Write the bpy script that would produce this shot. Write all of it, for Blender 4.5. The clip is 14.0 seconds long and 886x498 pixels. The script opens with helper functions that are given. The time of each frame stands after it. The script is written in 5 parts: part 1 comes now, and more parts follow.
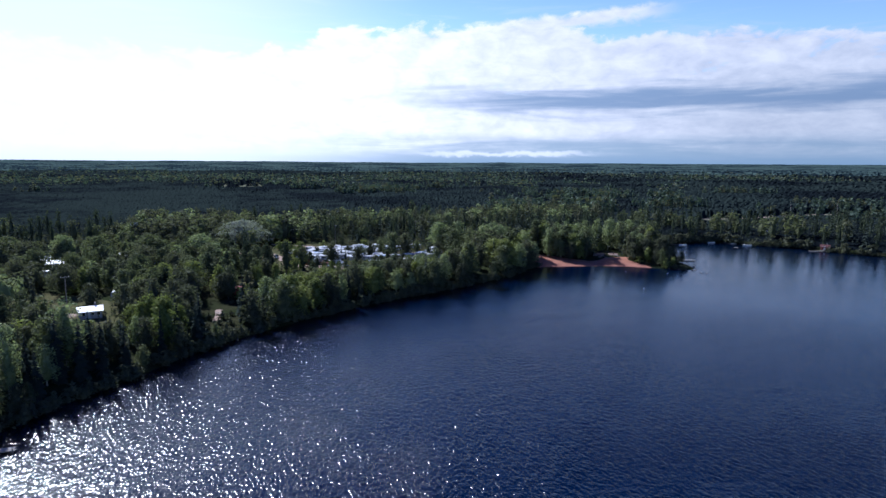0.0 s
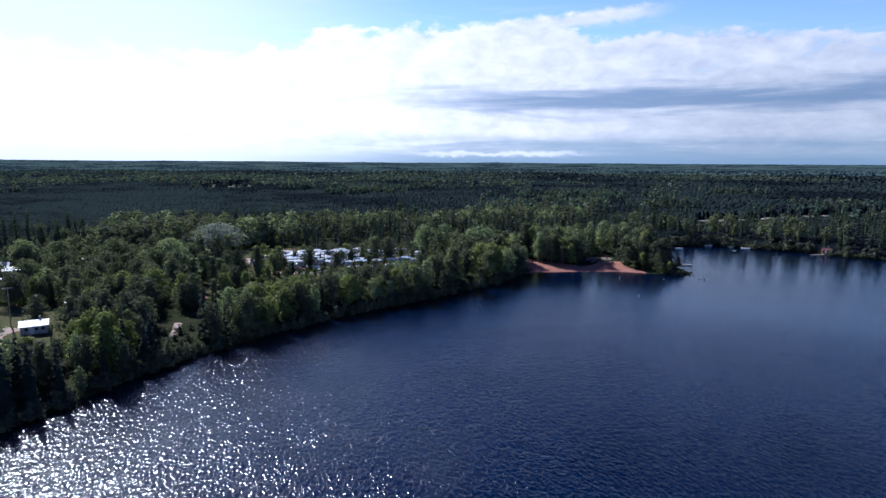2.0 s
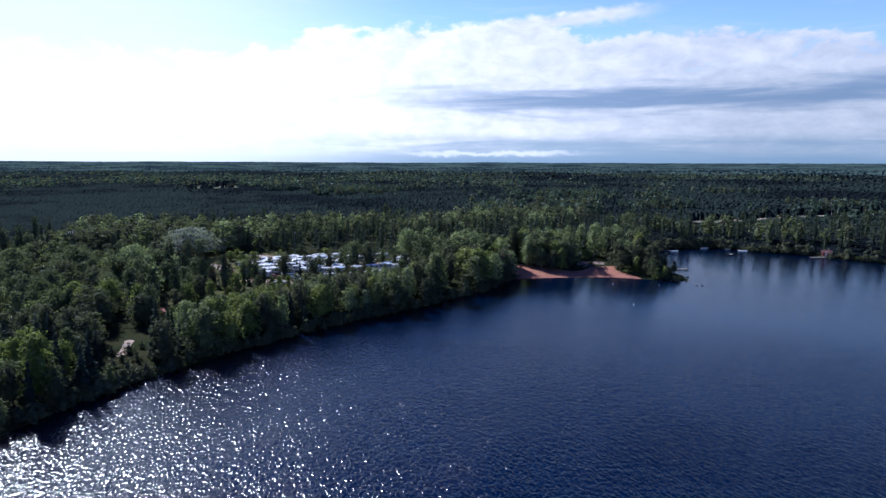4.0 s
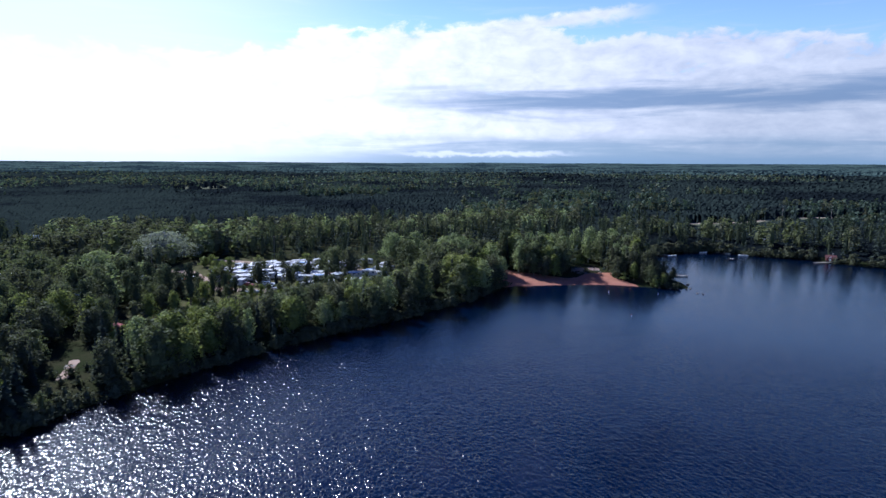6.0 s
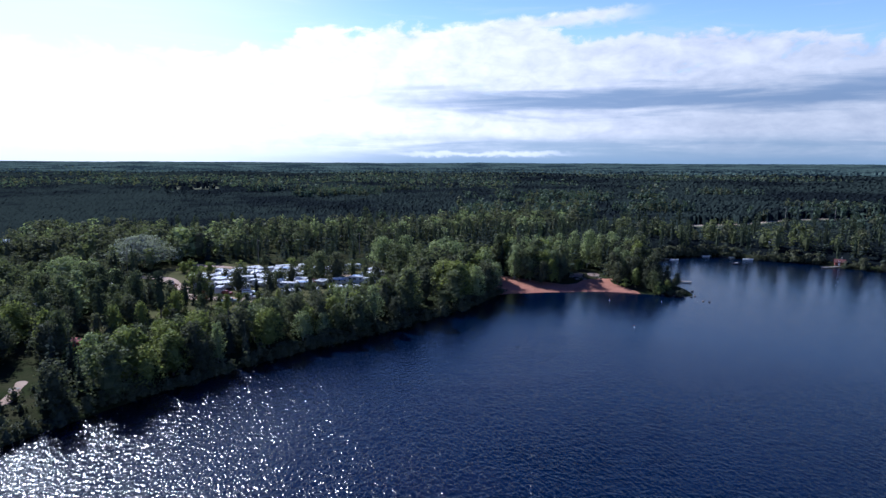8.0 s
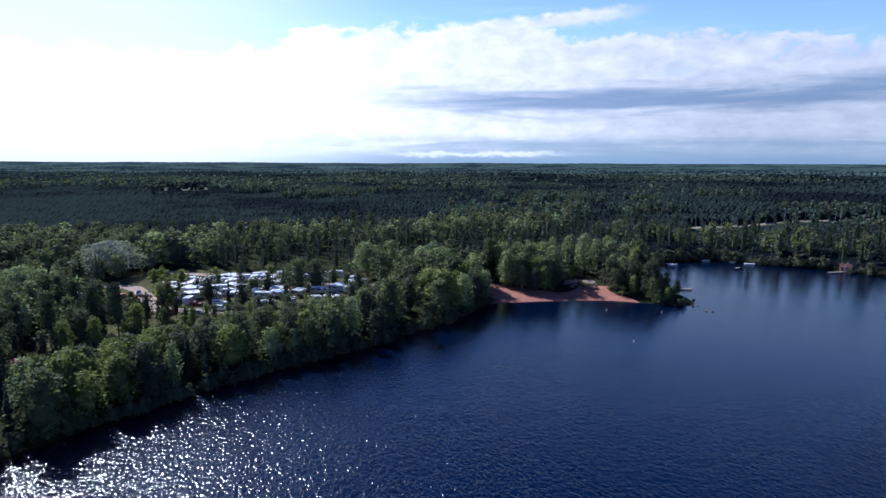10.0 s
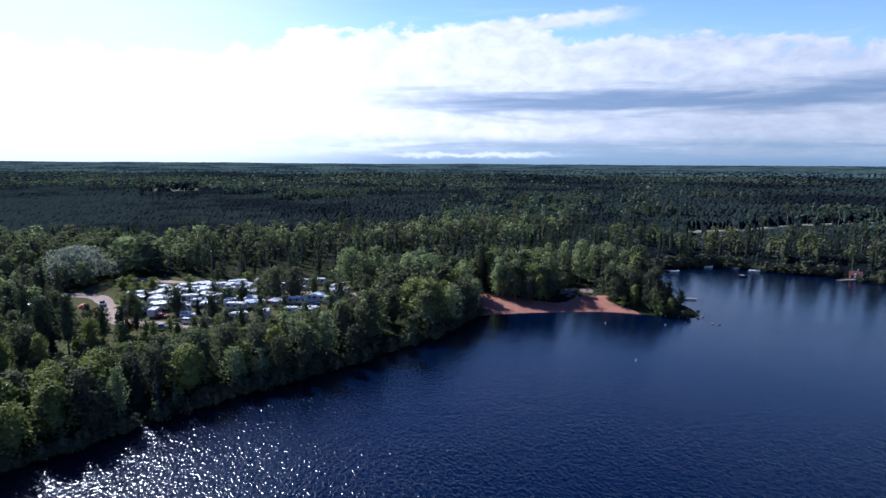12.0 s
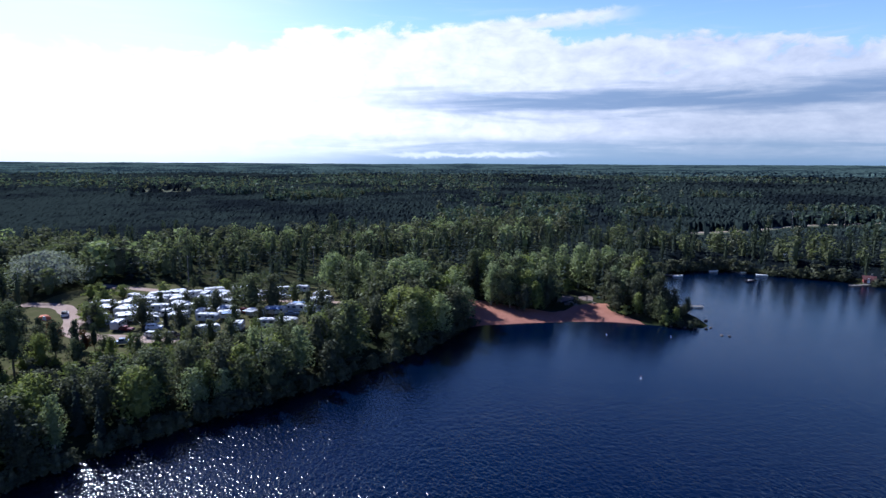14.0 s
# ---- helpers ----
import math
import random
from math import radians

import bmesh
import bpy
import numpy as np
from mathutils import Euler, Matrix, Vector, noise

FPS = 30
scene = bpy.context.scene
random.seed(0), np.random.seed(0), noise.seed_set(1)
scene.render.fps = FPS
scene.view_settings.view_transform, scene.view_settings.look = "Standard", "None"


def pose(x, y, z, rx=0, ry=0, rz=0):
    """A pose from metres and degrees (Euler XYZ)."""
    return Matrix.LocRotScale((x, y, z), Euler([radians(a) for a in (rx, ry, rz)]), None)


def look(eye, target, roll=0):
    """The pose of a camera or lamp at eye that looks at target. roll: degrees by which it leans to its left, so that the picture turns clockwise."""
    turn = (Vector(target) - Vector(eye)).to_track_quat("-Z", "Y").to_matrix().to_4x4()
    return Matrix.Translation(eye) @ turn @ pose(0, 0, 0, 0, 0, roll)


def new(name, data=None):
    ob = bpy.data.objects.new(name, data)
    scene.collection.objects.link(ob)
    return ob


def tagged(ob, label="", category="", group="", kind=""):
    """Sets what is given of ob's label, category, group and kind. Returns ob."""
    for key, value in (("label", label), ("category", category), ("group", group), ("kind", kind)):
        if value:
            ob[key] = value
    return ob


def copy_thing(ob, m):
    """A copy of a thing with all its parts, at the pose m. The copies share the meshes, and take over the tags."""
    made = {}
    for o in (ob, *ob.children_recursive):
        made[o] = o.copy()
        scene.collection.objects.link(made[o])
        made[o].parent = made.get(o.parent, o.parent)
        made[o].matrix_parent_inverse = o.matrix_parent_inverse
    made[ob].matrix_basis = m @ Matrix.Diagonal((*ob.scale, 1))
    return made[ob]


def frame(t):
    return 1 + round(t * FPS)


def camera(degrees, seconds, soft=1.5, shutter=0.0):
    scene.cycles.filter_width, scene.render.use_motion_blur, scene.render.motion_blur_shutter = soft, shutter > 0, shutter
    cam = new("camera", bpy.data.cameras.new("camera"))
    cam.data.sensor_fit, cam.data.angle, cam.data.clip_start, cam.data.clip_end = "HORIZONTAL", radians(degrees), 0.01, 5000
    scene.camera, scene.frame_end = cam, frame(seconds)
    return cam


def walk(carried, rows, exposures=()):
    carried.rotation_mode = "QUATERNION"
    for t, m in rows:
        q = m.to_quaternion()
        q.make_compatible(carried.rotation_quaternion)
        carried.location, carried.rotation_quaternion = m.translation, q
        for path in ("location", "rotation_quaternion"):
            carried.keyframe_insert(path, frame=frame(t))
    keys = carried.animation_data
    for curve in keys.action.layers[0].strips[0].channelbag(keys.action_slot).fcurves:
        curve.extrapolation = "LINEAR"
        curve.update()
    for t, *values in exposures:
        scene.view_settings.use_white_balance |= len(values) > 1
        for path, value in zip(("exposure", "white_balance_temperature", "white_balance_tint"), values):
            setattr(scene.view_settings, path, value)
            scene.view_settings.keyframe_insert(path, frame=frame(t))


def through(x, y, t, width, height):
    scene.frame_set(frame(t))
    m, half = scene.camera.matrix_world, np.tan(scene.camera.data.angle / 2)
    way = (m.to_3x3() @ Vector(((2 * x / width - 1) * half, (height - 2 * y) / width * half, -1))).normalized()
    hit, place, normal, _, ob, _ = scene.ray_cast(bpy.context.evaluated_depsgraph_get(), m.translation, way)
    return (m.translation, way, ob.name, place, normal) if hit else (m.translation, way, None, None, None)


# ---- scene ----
cam = camera(72.6, 14.0)
PATH = [
    (0, (-3.257, 0.964, 50.385), (-3.239, 2.943, 50.098), 0.4),
    (0.5, (-2.047, 4.685, 50.376), (-2.031, 6.664, 50.088), 0.4),
    (1, (-0.803, 8.483, 50.389), (-0.782, 10.463, 50.101), 0.4),
    (1.5, (0.452, 12.345, 50.421), (0.479, 14.324, 50.135), 0.4),
    (2, (1.616, 16.143, 50.455), (1.651, 18.122, 50.168), 0.4),
    (2.5, (2.686, 19.947, 50.476), (2.729, 21.926, 50.189), 0.4),
    (3, (3.77, 23.712, 50.51), (3.819, 25.69, 50.223), 0.4),
    (3.5, (4.868, 27.538, 50.546), (4.922, 29.516, 50.259), 0.3),
    (6, (10.098, 46.683, 50.743), (10.174, 48.661, 50.457), 0.3),
    (6.5, (10.86, 50.223, 50.768), (10.939, 52.2, 50.483), 0.3),
    (7, (11.491, 53.554, 50.786), (11.573, 55.532, 50.5), 0.3),
    (7.5, (12.178, 56.875, 50.805), (12.261, 58.853, 50.519), 0.3),
    (8, (13.014, 60.289, 50.83), (13.099, 62.267, 50.544), 0.3),
    (10.5, (17.805, 78.581, 51.195), (17.911, 80.558, 50.91), 0.3),
    (11, (18.784, 82.359, 51.234), (18.892, 84.336, 50.95), 0.4),
    (11.5, (19.769, 86.177, 51.255), (19.881, 88.154, 50.971), 0.4),
    (12, (20.704, 89.903, 51.259), (20.818, 91.88, 50.976), 0.4),
    (12.5, (21.662, 93.573, 51.231), (21.778, 95.55, 50.948), 0.4),
    (13, (22.586, 97.116, 51.186), (22.703, 99.093, 50.903), 0.4),
    (13.5, (23.576, 100.644, 51.143), (23.694, 102.621, 50.86), 0.4),
    (14, (24.613, 104.219, 51.099), (24.732, 106.196, 50.816), 0.3),
]
walk(cam, [(t, look(eye, target, roll)) for t, eye, target, roll in PATH], [(0, 0.96, 5150, 15.0), (14, 1.03, 5150, 15.0)])

# ---- world, sun and exposure ----
SUN_AZ, SUN_EL = -39.0, 36.5        # degrees clockwise from +y, above the horizon


class Nodes:
    """Short-hand for building node trees."""

    def __init__(self, tree):
        self.tree = tree
        tree.nodes.clear()

    def add(self, kind, **values):
        n = self.tree.nodes.new(kind)
        for k, v in values.items():
            setattr(n, k, v)
        return n

    def put(self, socket, v):
        if isinstance(v, bpy.types.NodeSocket):
            self.tree.links.new(v, socket)
        elif v is not None:
            socket.default_value = v

    def math(self, op, a, b=None, c=None, clamp=False):
        n = self.add("ShaderNodeMath", operation=op, use_clamp=clamp)
        for s, v in zip(n.inputs, (a, b, c)):
            self.put(s, v)
        return n.outputs[0]

    def smooth(self, v, lo, hi):
        n = self.add("ShaderNodeMapRange", interpolation_type="SMOOTHSTEP")
        for s, x in zip(n.inputs, (v, lo, hi, 0.0, 1.0)):
            self.put(s, x)
        return n.outputs[0]

    def lerp(self, v, lo, hi, a, b):
        n = self.add("ShaderNodeMapRange")
        for s, x in zip(n.inputs, (v, lo, hi, a, b)):
            self.put(s, x)
        return n.outputs[0]

    def mix(self, f, a, b, blend="MIX"):
        n = self.add("ShaderNodeMix", data_type="RGBA", blend_type=blend)
        self.put(n.inputs[0], f)
        for s, v in ((n.inputs[6], a), (n.inputs[7], b)):
            self.put(s, (*v, 1) if isinstance(v, tuple) and len(v) == 3 else v)
        return n.outputs[2]

    def noise(self, vec, scale, detail=4.0, rough=0.55, distort=0.0):
        n = self.add("ShaderNodeTexNoise")
        self.put(n.inputs["Vector"], vec)
        n.inputs["Scale"].default_value, n.inputs["Detail"].default_value = scale, detail
        n.inputs["Roughness"].default_value, n.inputs["Distortion"].default_value = rough, distort
        return n.outputs["Fac"]

    def vec(self, x, y, z):
        n = self.add("ShaderNodeCombineXYZ")
        for s, v in zip(n.inputs, (x, y, z)):
            self.put(s, v)
        return n.outputs[0]

    def ramp(self, f, stops):
        n = self.add("ShaderNodeValToRGB")
        self.put(n.inputs[0], f)
        els = n.color_ramp.elements
        while len(els) < len(stops):
            els.new(0.5)
        for e, (p, c) in zip(els, stops):
            e.position, e.color = p, (*c, 1) if isinstance(c, tuple) else (c, c, c, 1)
        return n.outputs[0]


def make_world():
    world = bpy.data.worlds.new("sky")
    scene.world = world
    world.use_nodes = True
    N = Nodes(world.node_tree)
    sky = N.add("ShaderNodeTexSky", sky_type="NISHITA", sun_disc=False)
    sky.sun_elevation, sky.sun_rotation = radians(SUN_EL), radians(SUN_AZ)
    sky.air_density, sky.dust_density, sky.ozone_density = 1.0, 0.12, 2.0
    co = N.add("ShaderNodeTexCoord")
    sep = N.add("ShaderNodeSeparateXYZ")
    N.put(sep.inputs[0], co.outputs["Generated"])
    x, y, z = sep.outputs
    az = N.math("MULTIPLY", N.math("ARCTAN2", x, y), 57.2958)
    el = N.math("MULTIPLY", N.math("ARCSINE", z), 57.2958)
    fluff = N.noise(N.vec(N.math("MULTIPLY", az, 0.42), N.math("MULTIPLY", el, 0.75), 0.0), 1.0, 9.0, 0.58, 0.35)
    streak = N.noise(N.vec(N.math("MULTIPLY", az, 0.085), N.math("MULTIPLY", el, 0.95), 3.0), 1.0, 7.0, 0.6, 0.4)
    body = N.noise(N.vec(N.math("MULTIPLY", az, 0.16), N.math("MULTIPLY", el, 0.5), 7.0), 1.0, 8.0, 0.62, 0.6)
    # upper rim of the cloud bank by azimuth
    rim = [(-45, 9.0), (-18, 9.3), (-12, 10.2), (-9.3, 11.9), (-8, 12.4), (-6, 11.5), (-2.5, 12.1), (1, 11.9), (4, 12.2), (7, 12.6),
           (10, 12.7), (12.5, 11.8), (14.5, 10.6), (19, 11.0), (22, 10.8), (26, 11.0), (29, 10.6), (34, 9.9), (38, 9.4), (46, 8.4)]
    edge = N.math("MULTIPLY", N.ramp(N.math("DIVIDE", N.math("ADD", az, 50.0), 100.0), [((a + 50) / 100, e / 20) for a, e in rim]), 20.0)
    lump = N.math("MULTIPLY", N.math("SUBTRACT", fluff, 0.5), 3.6)
    over = N.math("ADD", N.math("SUBTRACT", edge, el), lump)
    # the bank thins out to a clearer sky behind
    bank = N.math("MULTIPLY", N.smooth(over, -0.25, 0.55), N.lerp(N.math("ABSOLUTE", az), 55.0, 110.0, 1.0, 0.6))
    # long wisp that rises out of the bank
    line = N.math("ADD", 11.6, N.math("MULTIPLY", az, 0.06))
    off = N.math("ABSOLUTE", N.math("SUBTRACT", N.math("SUBTRACT", el, line), N.math("MULTIPLY", N.math("SUBTRACT", fluff, 0.5), 2.2)))
    wisp = N.math("MULTIPLY", N.smooth(off, 0.85, 0.15), N.math("MULTIPLY", N.smooth(az, 2.0, 8.0), N.smooth(az, 22.0, 16.5)))
    veil = N.math("MULTIPLY", N.smooth(streak, 0.48, 0.75), N.math("MULTIPLY", N.smooth(el, 17.0, 11.0), 0.35))
    mask = N.math("MAXIMUM", N.math("MAXIMUM", bank, wisp), veil)
    # holes and thin places inside the bank
    holes = N.math("MULTIPLY", N.smooth(body, 0.40, 0.30), N.math("MULTIPLY", N.smooth(el, 5.5, 7.5), 0.55))
    mask = N.math("MULTIPLY", mask, N.math("SUBTRACT", 1.0, holes))
    mask = N.math("MULTIPLY", mask, N.smooth(el, -0.2, 1.8))
    # shading of the clouds: sunlit tops, a grey-blue belly, paler streaks below
    tone = N.math("ADD", N.math("MULTIPLY", N.math("SUBTRACT", body, 0.5), 0.8), N.math("MULTIPLY", N.math("SUBTRACT", fluff, 0.5), 1.0))
    lit = N.mix(N.math("ADD", 0.60, N.math("MULTIPLY", tone, 1.5), clamp=True), (0.76, 0.76, 0.79), (1.26, 1.17, 1.08))
    lit = N.mix(1.0, lit, N.mix(N.smooth(az, -15.0, 30.0), (1.06, 1.06, 1.06), (0.66, 0.69, 0.73)), "MULTIPLY")
    bell = N.math("ABSOLUTE", N.math("SUBTRACT", el, N.math("ADD", 5.5, N.math("MULTIPLY", N.math("SUBTRACT", streak, 0.5), 3.4))))
    belly = N.math("MULTIPLY", N.smooth(bell, 1.7, 0.1), N.smooth(az, -10.0, 9.0))
    lit = N.mix(N.math("MULTIPLY", belly, 0.95), lit, (0.28, 0.365, 0.48))
    away = N.smooth(az, -28.0, 6.0)
    low = N.math("MULTIPLY", N.math("MULTIPLY", N.smooth(el, 2.9, 1.5), N.smooth(streak, 0.80, 0.36)), away)
    lit = N.mix(N.math("MULTIPLY", low, 0.85), lit, (0.33, 0.43, 0.515))
    base = N.mix(1.0, sky.outputs[0], N.mix(N.smooth(el, 9.0, 36.0), (0.150, 0.142, 0.140), (0.012, 0.031, 0.088)), "MULTIPLY")
    # pale haze along the horizon
    base = N.mix(N.smooth(el, 5.0, 0.0), base, N.mix(away, (0.80, 0.84, 0.88), (0.31, 0.42, 0.52)))
    colour = N.mix(mask, base, lit)
    # the bank thickens and greys away from the sun
    grey = N.math("MULTIPLY", N.smooth(az, 8.0, 34.0), N.smooth(el, 8.5, 5.0))
    colour = N.mix(N.math("MULTIPLY", grey, 0.9), colour, N.mix(1.0, colour, (0.80, 0.82, 0.84), "MULTIPLY"))
    # a low row of far white cumulus along the skyline
    gap = N.math("ABSOLUTE", N.math("SUBTRACT", N.math("SUBTRACT", el, 0.75), N.math("MULTIPLY", N.math("SUBTRACT", fluff, 0.5), 1.5)))
    row = N.math("MULTIPLY", N.smooth(gap, 0.30, 0.05), N.math("MULTIPLY", N.smooth(az, -4.0, 1.5), N.smooth(az, 16.0, 10.0)))
    colour = N.mix(N.math("MULTIPLY", row, 0.8), colour, (0.95, 0.94, 0.93))
    # glare of the low morning sun through thin cloud
    dx = N.math("DIVIDE", N.math("SUBTRACT", az, SUN_AZ + 11.0), 19.0)
    dy = N.math("DIVIDE", N.math("SUBTRACT", el, 5.0), 4.6)
    far = N.math("ADD", N.math("MULTIPLY", dx, dx), N.math("MULTIPLY", dy, dy))
    glare = N.math("MULTIPLY", N.math("EXPONENT", N.math("MULTIPLY", far, -1.0)), N.lerp(streak, 0.25, 0.7, 0.55, 1.15))
    colour = N.mix(glare, colour, (0.48, 0.47, 0.44), "ADD")
    # wider, weaker veil of thin cloud round the sun
    vx = N.math("DIVIDE", N.math("SUBTRACT", az, SUN_AZ), 20.0)
    vy = N.math("DIVIDE", N.math("SUBTRACT", el, SUN_EL - 16.0), 14.0)
    veil2 = N.math("EXPONENT", N.math("MULTIPLY", N.math("ADD", N.math("MULTIPLY", vx, vx), N.math("MULTIPLY", vy, vy)), -1.0))
    colour = N.mix(N.math("MULTIPLY", veil2, 0.88), colour, (1.02, 0.98, 0.92))
    # milky haze high on the sunward side
    milk = N.math("MULTIPLY", N.smooth(az, 0.0, -24.0), N.math("MULTIPLY", N.smooth(el, 24.0, 13.0), N.smooth(N.math("ABSOLUTE", az), 90.0, 60.0)))
    colour = N.mix(N.math("MULTIPLY", milk, 0.62), colour, (1.0, 1.0, 1.0))
    bg = N.add("ShaderNodeBackground")
    N.put(bg.inputs[0], colour)
    bg.inputs[1].default_value = 0.535
    N.put(N.add("ShaderNodeOutputWorld").inputs[0], bg.outputs[0])


make_world()
s_dir = Vector((math.sin(radians(SUN_AZ)) * math.cos(radians(SUN_EL)), math.cos(radians(SUN_AZ)) * math.cos(radians(SUN_EL)), math.sin(radians(SUN_EL))))
sun = new("sun", bpy.data.lights.new("sun", "SUN"))
sun.data.energy, sun.data.angle, sun.data.color = 5.0, radians(0.55), (1.0, 0.93, 0.82)
sun.matrix_world = look(s_dir * 800, (0, 0, 0))


# ---- materials ----
def material(name):
    m = bpy.data.materials.new(name)
    m.use_nodes = True
    return m, Nodes(m.node_tree)


def finish(N, shader):
    N.put(N.add("ShaderNodeOutputMaterial").inputs[0], shader)


def plain(name, colour, rough=0.6, metal=0.0, vary=0.18, scale=2.0, bump=0.1):
    """Painted or solid surface with stains at two scales and a little relief."""
    m, N = material(name)
    pos = N.add("ShaderNodeTexCoord").outputs["Object"]
    f = N.math("ADD", N.math("MULTIPLY", N.noise(pos, scale, 5.0), 0.6), N.math("MULTIPLY", N.noise(pos, scale * 9, 3.0), 0.4))
    dark = tuple(c * (1 - vary * 1.6) for c in colour)
    light = tuple(min(1.0, c * (1 + vary)) for c in colour)
    b = N.add("ShaderNodeBsdfPrincipled")
    N.put(b.inputs["Base Color"], N.mix(N.smooth(f, 0.3, 0.7), dark, light))
    N.put(b.inputs["Roughness"], N.lerp(f, 0.3, 0.7, rough - 0.08, min(1.0, rough + 0.08)))
    b.inputs["Metallic"].default_value = metal
    bp = N.add("ShaderNodeBump")
    bp.inputs["Strength"].default_value, bp.inputs["Distance"].default_value = bump, 0.05
    N.put(bp.inputs["Height"], f)
    N.put(b.inputs["Normal"], bp.outputs[0])
    finish(N, b.outputs[0])
    return m


def foliage(name, dark, light, through=0.30, patch=0.16, gloss=0.012):
    """Leaves: patchy greens, light passes through them."""
    m, N = material(name)
    pos = N.add("ShaderNodeNewGeometry")
    rnd = N.math("MULTIPLY", N.add("ShaderNodeObjectInfo").outputs["Random"], 0.5)
    big = N.noise(pos.outputs["Position"], patch, 2.0)
    fine = pos.outputs["Random Per Island"]
    f = N.math("ADD", N.math("ADD", N.math("MULTIPLY", N.math("SUBTRACT", big, 0.5), 1.5), rnd), N.math("MULTIPLY", fine, 0.5), clamp=True)
    col = N.mix(f, dark, light)
    d = N.add("ShaderNodeBsdfDiffuse")
    N.put(d.inputs[0], col)
    t = N.add("ShaderNodeBsdfTranslucent")
    N.put(t.inputs[0], N.mix(1.0, col, (1.14, 1.24, 0.84), "MULTIPLY"))
    g = N.add("ShaderNodeBsdfGlossy")
    g.inputs["Roughness"].default_value = 0.55
    g.inputs[0].default_value = (0.5, 0.55, 0.5, 1)
    s = N.add("ShaderNodeMixShader")
    s.inputs[0].default_value = through
    N.put(s.inputs[1], d.outputs[0])
    N.put(s.inputs[2], t.outputs[0])
    s2 = N.add("ShaderNodeMixShader")
    s2.inputs[0].default_value = gloss
    N.put(s2.inputs[1], s.outputs[0])
    N.put(s2.inputs[2], g.outputs[0])
    finish(N, s2.outputs[0])
    return m


def ground_material(name, a, b, c, scale=0.12, bump=0.6):
    """Soil, sand or turf in three tones at two scales."""
    m, N = material(name)
    pos = N.add("ShaderNodeNewGeometry").outputs["Position"]
    big, fine = N.noise(pos, scale, 5.0, 0.6), N.noise(pos, scale * 14, 5.0, 0.65)
    col = N.mix(N.smooth(big, 0.35, 0.65), a, b)
    col = N.mix(N.math("MULTIPLY", N.smooth(fine, 0.45, 0.72), 0.75), col, c)
    bsdf = N.add("ShaderNodeBsdfDiffuse")
    N.put(bsdf.inputs["Color"], col)
    bp = N.add("ShaderNodeBump")
    bp.inputs["Strength"].default_value, bp.inputs["Distance"].default_value = bump, 0.25
    N.put(bp.inputs["Height"], fine)
    N.put(bsdf.inputs["Normal"], bp.outputs[0])
    finish(N, bsdf.outputs[0])
    return m


def water_material():
    m, N = material("lake_water")
    pos = N.add("ShaderNodeNewGeometry").outputs["Position"]
    mp = N.add("ShaderNodeMapping", vector_type="TEXTURE")
    mp.inputs["Rotation"].default_value = (0, 0, radians(15))
    mp.inputs["Scale"].default_value = (1.0, 2.1, 1.0)
    N.put(mp.inputs[0], pos)
    p = mp.outputs[0]
    swell, chop, fine = N.noise(p, 0.38, 1.0, 0.5, 0.4), N.noise(p, 1.65, 1.0, 0.5, 0.5), N.noise(p, 3.9, 0.5, 0.5, 0.4)
    gust = N.smooth(N.noise(pos, 0.012, 4.0, 0.6, 1.0), 0.3, 0.7)
    # calmer towards the head of the bay, in the lee of the point
    sp = N.add("ShaderNodeSeparateXYZ")
    N.put(sp.inputs[0], pos)
    calm = N.lerp(N.math("ADD", N.math("MULTIPLY", sp.outputs[1], 0.8), N.math("MULTIPLY", sp.outputs[0], 0.6)), 130.0, 240.0, 1.15, 0.26)
    h = N.math("ADD", N.math("MULTIPLY", swell, 0.5), N.math("ADD", N.math("MULTIPLY", chop, 1.7), N.math("MULTIPLY", fine, 0.50)))
    h = N.math("MULTIPLY", h, N.math("MULTIPLY", N.lerp(gust, 0.0, 1.0, 0.75, 1.1), calm))
    bp = N.add("ShaderNodeBump")
    bp.inputs["Strength"].default_value, bp.inputs["Distance"].default_value = 1.0, 0.142
    N.put(bp.inputs["Height"], h)
    b = N.add("ShaderNodeBsdfPrincipled")
    b.inputs["Base Color"].default_value = (0.0001, 0.0027, 0.0125, 1)
    b.inputs["Roughness"].default_value = 0.14
    b.inputs["IOR"].default_value = 1.295
    N.put(b.inputs["Normal"], bp.outputs[0])
    finish(N, b.outputs[0])
    return m


WATER = water_material()
FLOOR = ground_material("forest_floor", (0.020, 0.026, 0.012), (0.034, 0.034, 0.019), (0.015, 0.021, 0.009), 0.1)
GRASS = ground_material("mown_grass", (0.055, 0.060, 0.027), (0.078, 0.075, 0.037), (0.092, 0.076, 0.048), 0.14, 0.4)
REED = ground_material("dry_reeds", (0.075, 0.083, 0.058), (0.125, 0.128, 0.092), (0.05, 0.06, 0.036), 0.06, 0.4)
SAND = ground_material("red_sand", (0.25, 0.118, 0.083), (0.30, 0.145, 0.105), (0.17, 0.08, 0.058), 0.2, 0.35)
DIRT = ground_material("gravel_road", (0.27, 0.205, 0.165), (0.32, 0.25, 0.21), (0.20, 0.15, 0.115), 0.25, 0.3)
PAVE = ground_material("worn_concrete", (0.16, 0.12, 0.105), (0.20, 0.155, 0.135), (0.12, 0.09, 0.076), 0.3, 0.2)
BARK = plain("bark", (0.10, 0.085, 0.065), 0.95, 0, 0.35, 3.0, 0.8)
BIRCH = plain("pale_bark", (0.30, 0.28, 0.24), 0.9, 0, 0.4, 3.0, 0.5)
LEAF = foliage("broadleaf", (0.051, 0.062, 0.038), (0.130, 0.142, 0.067))
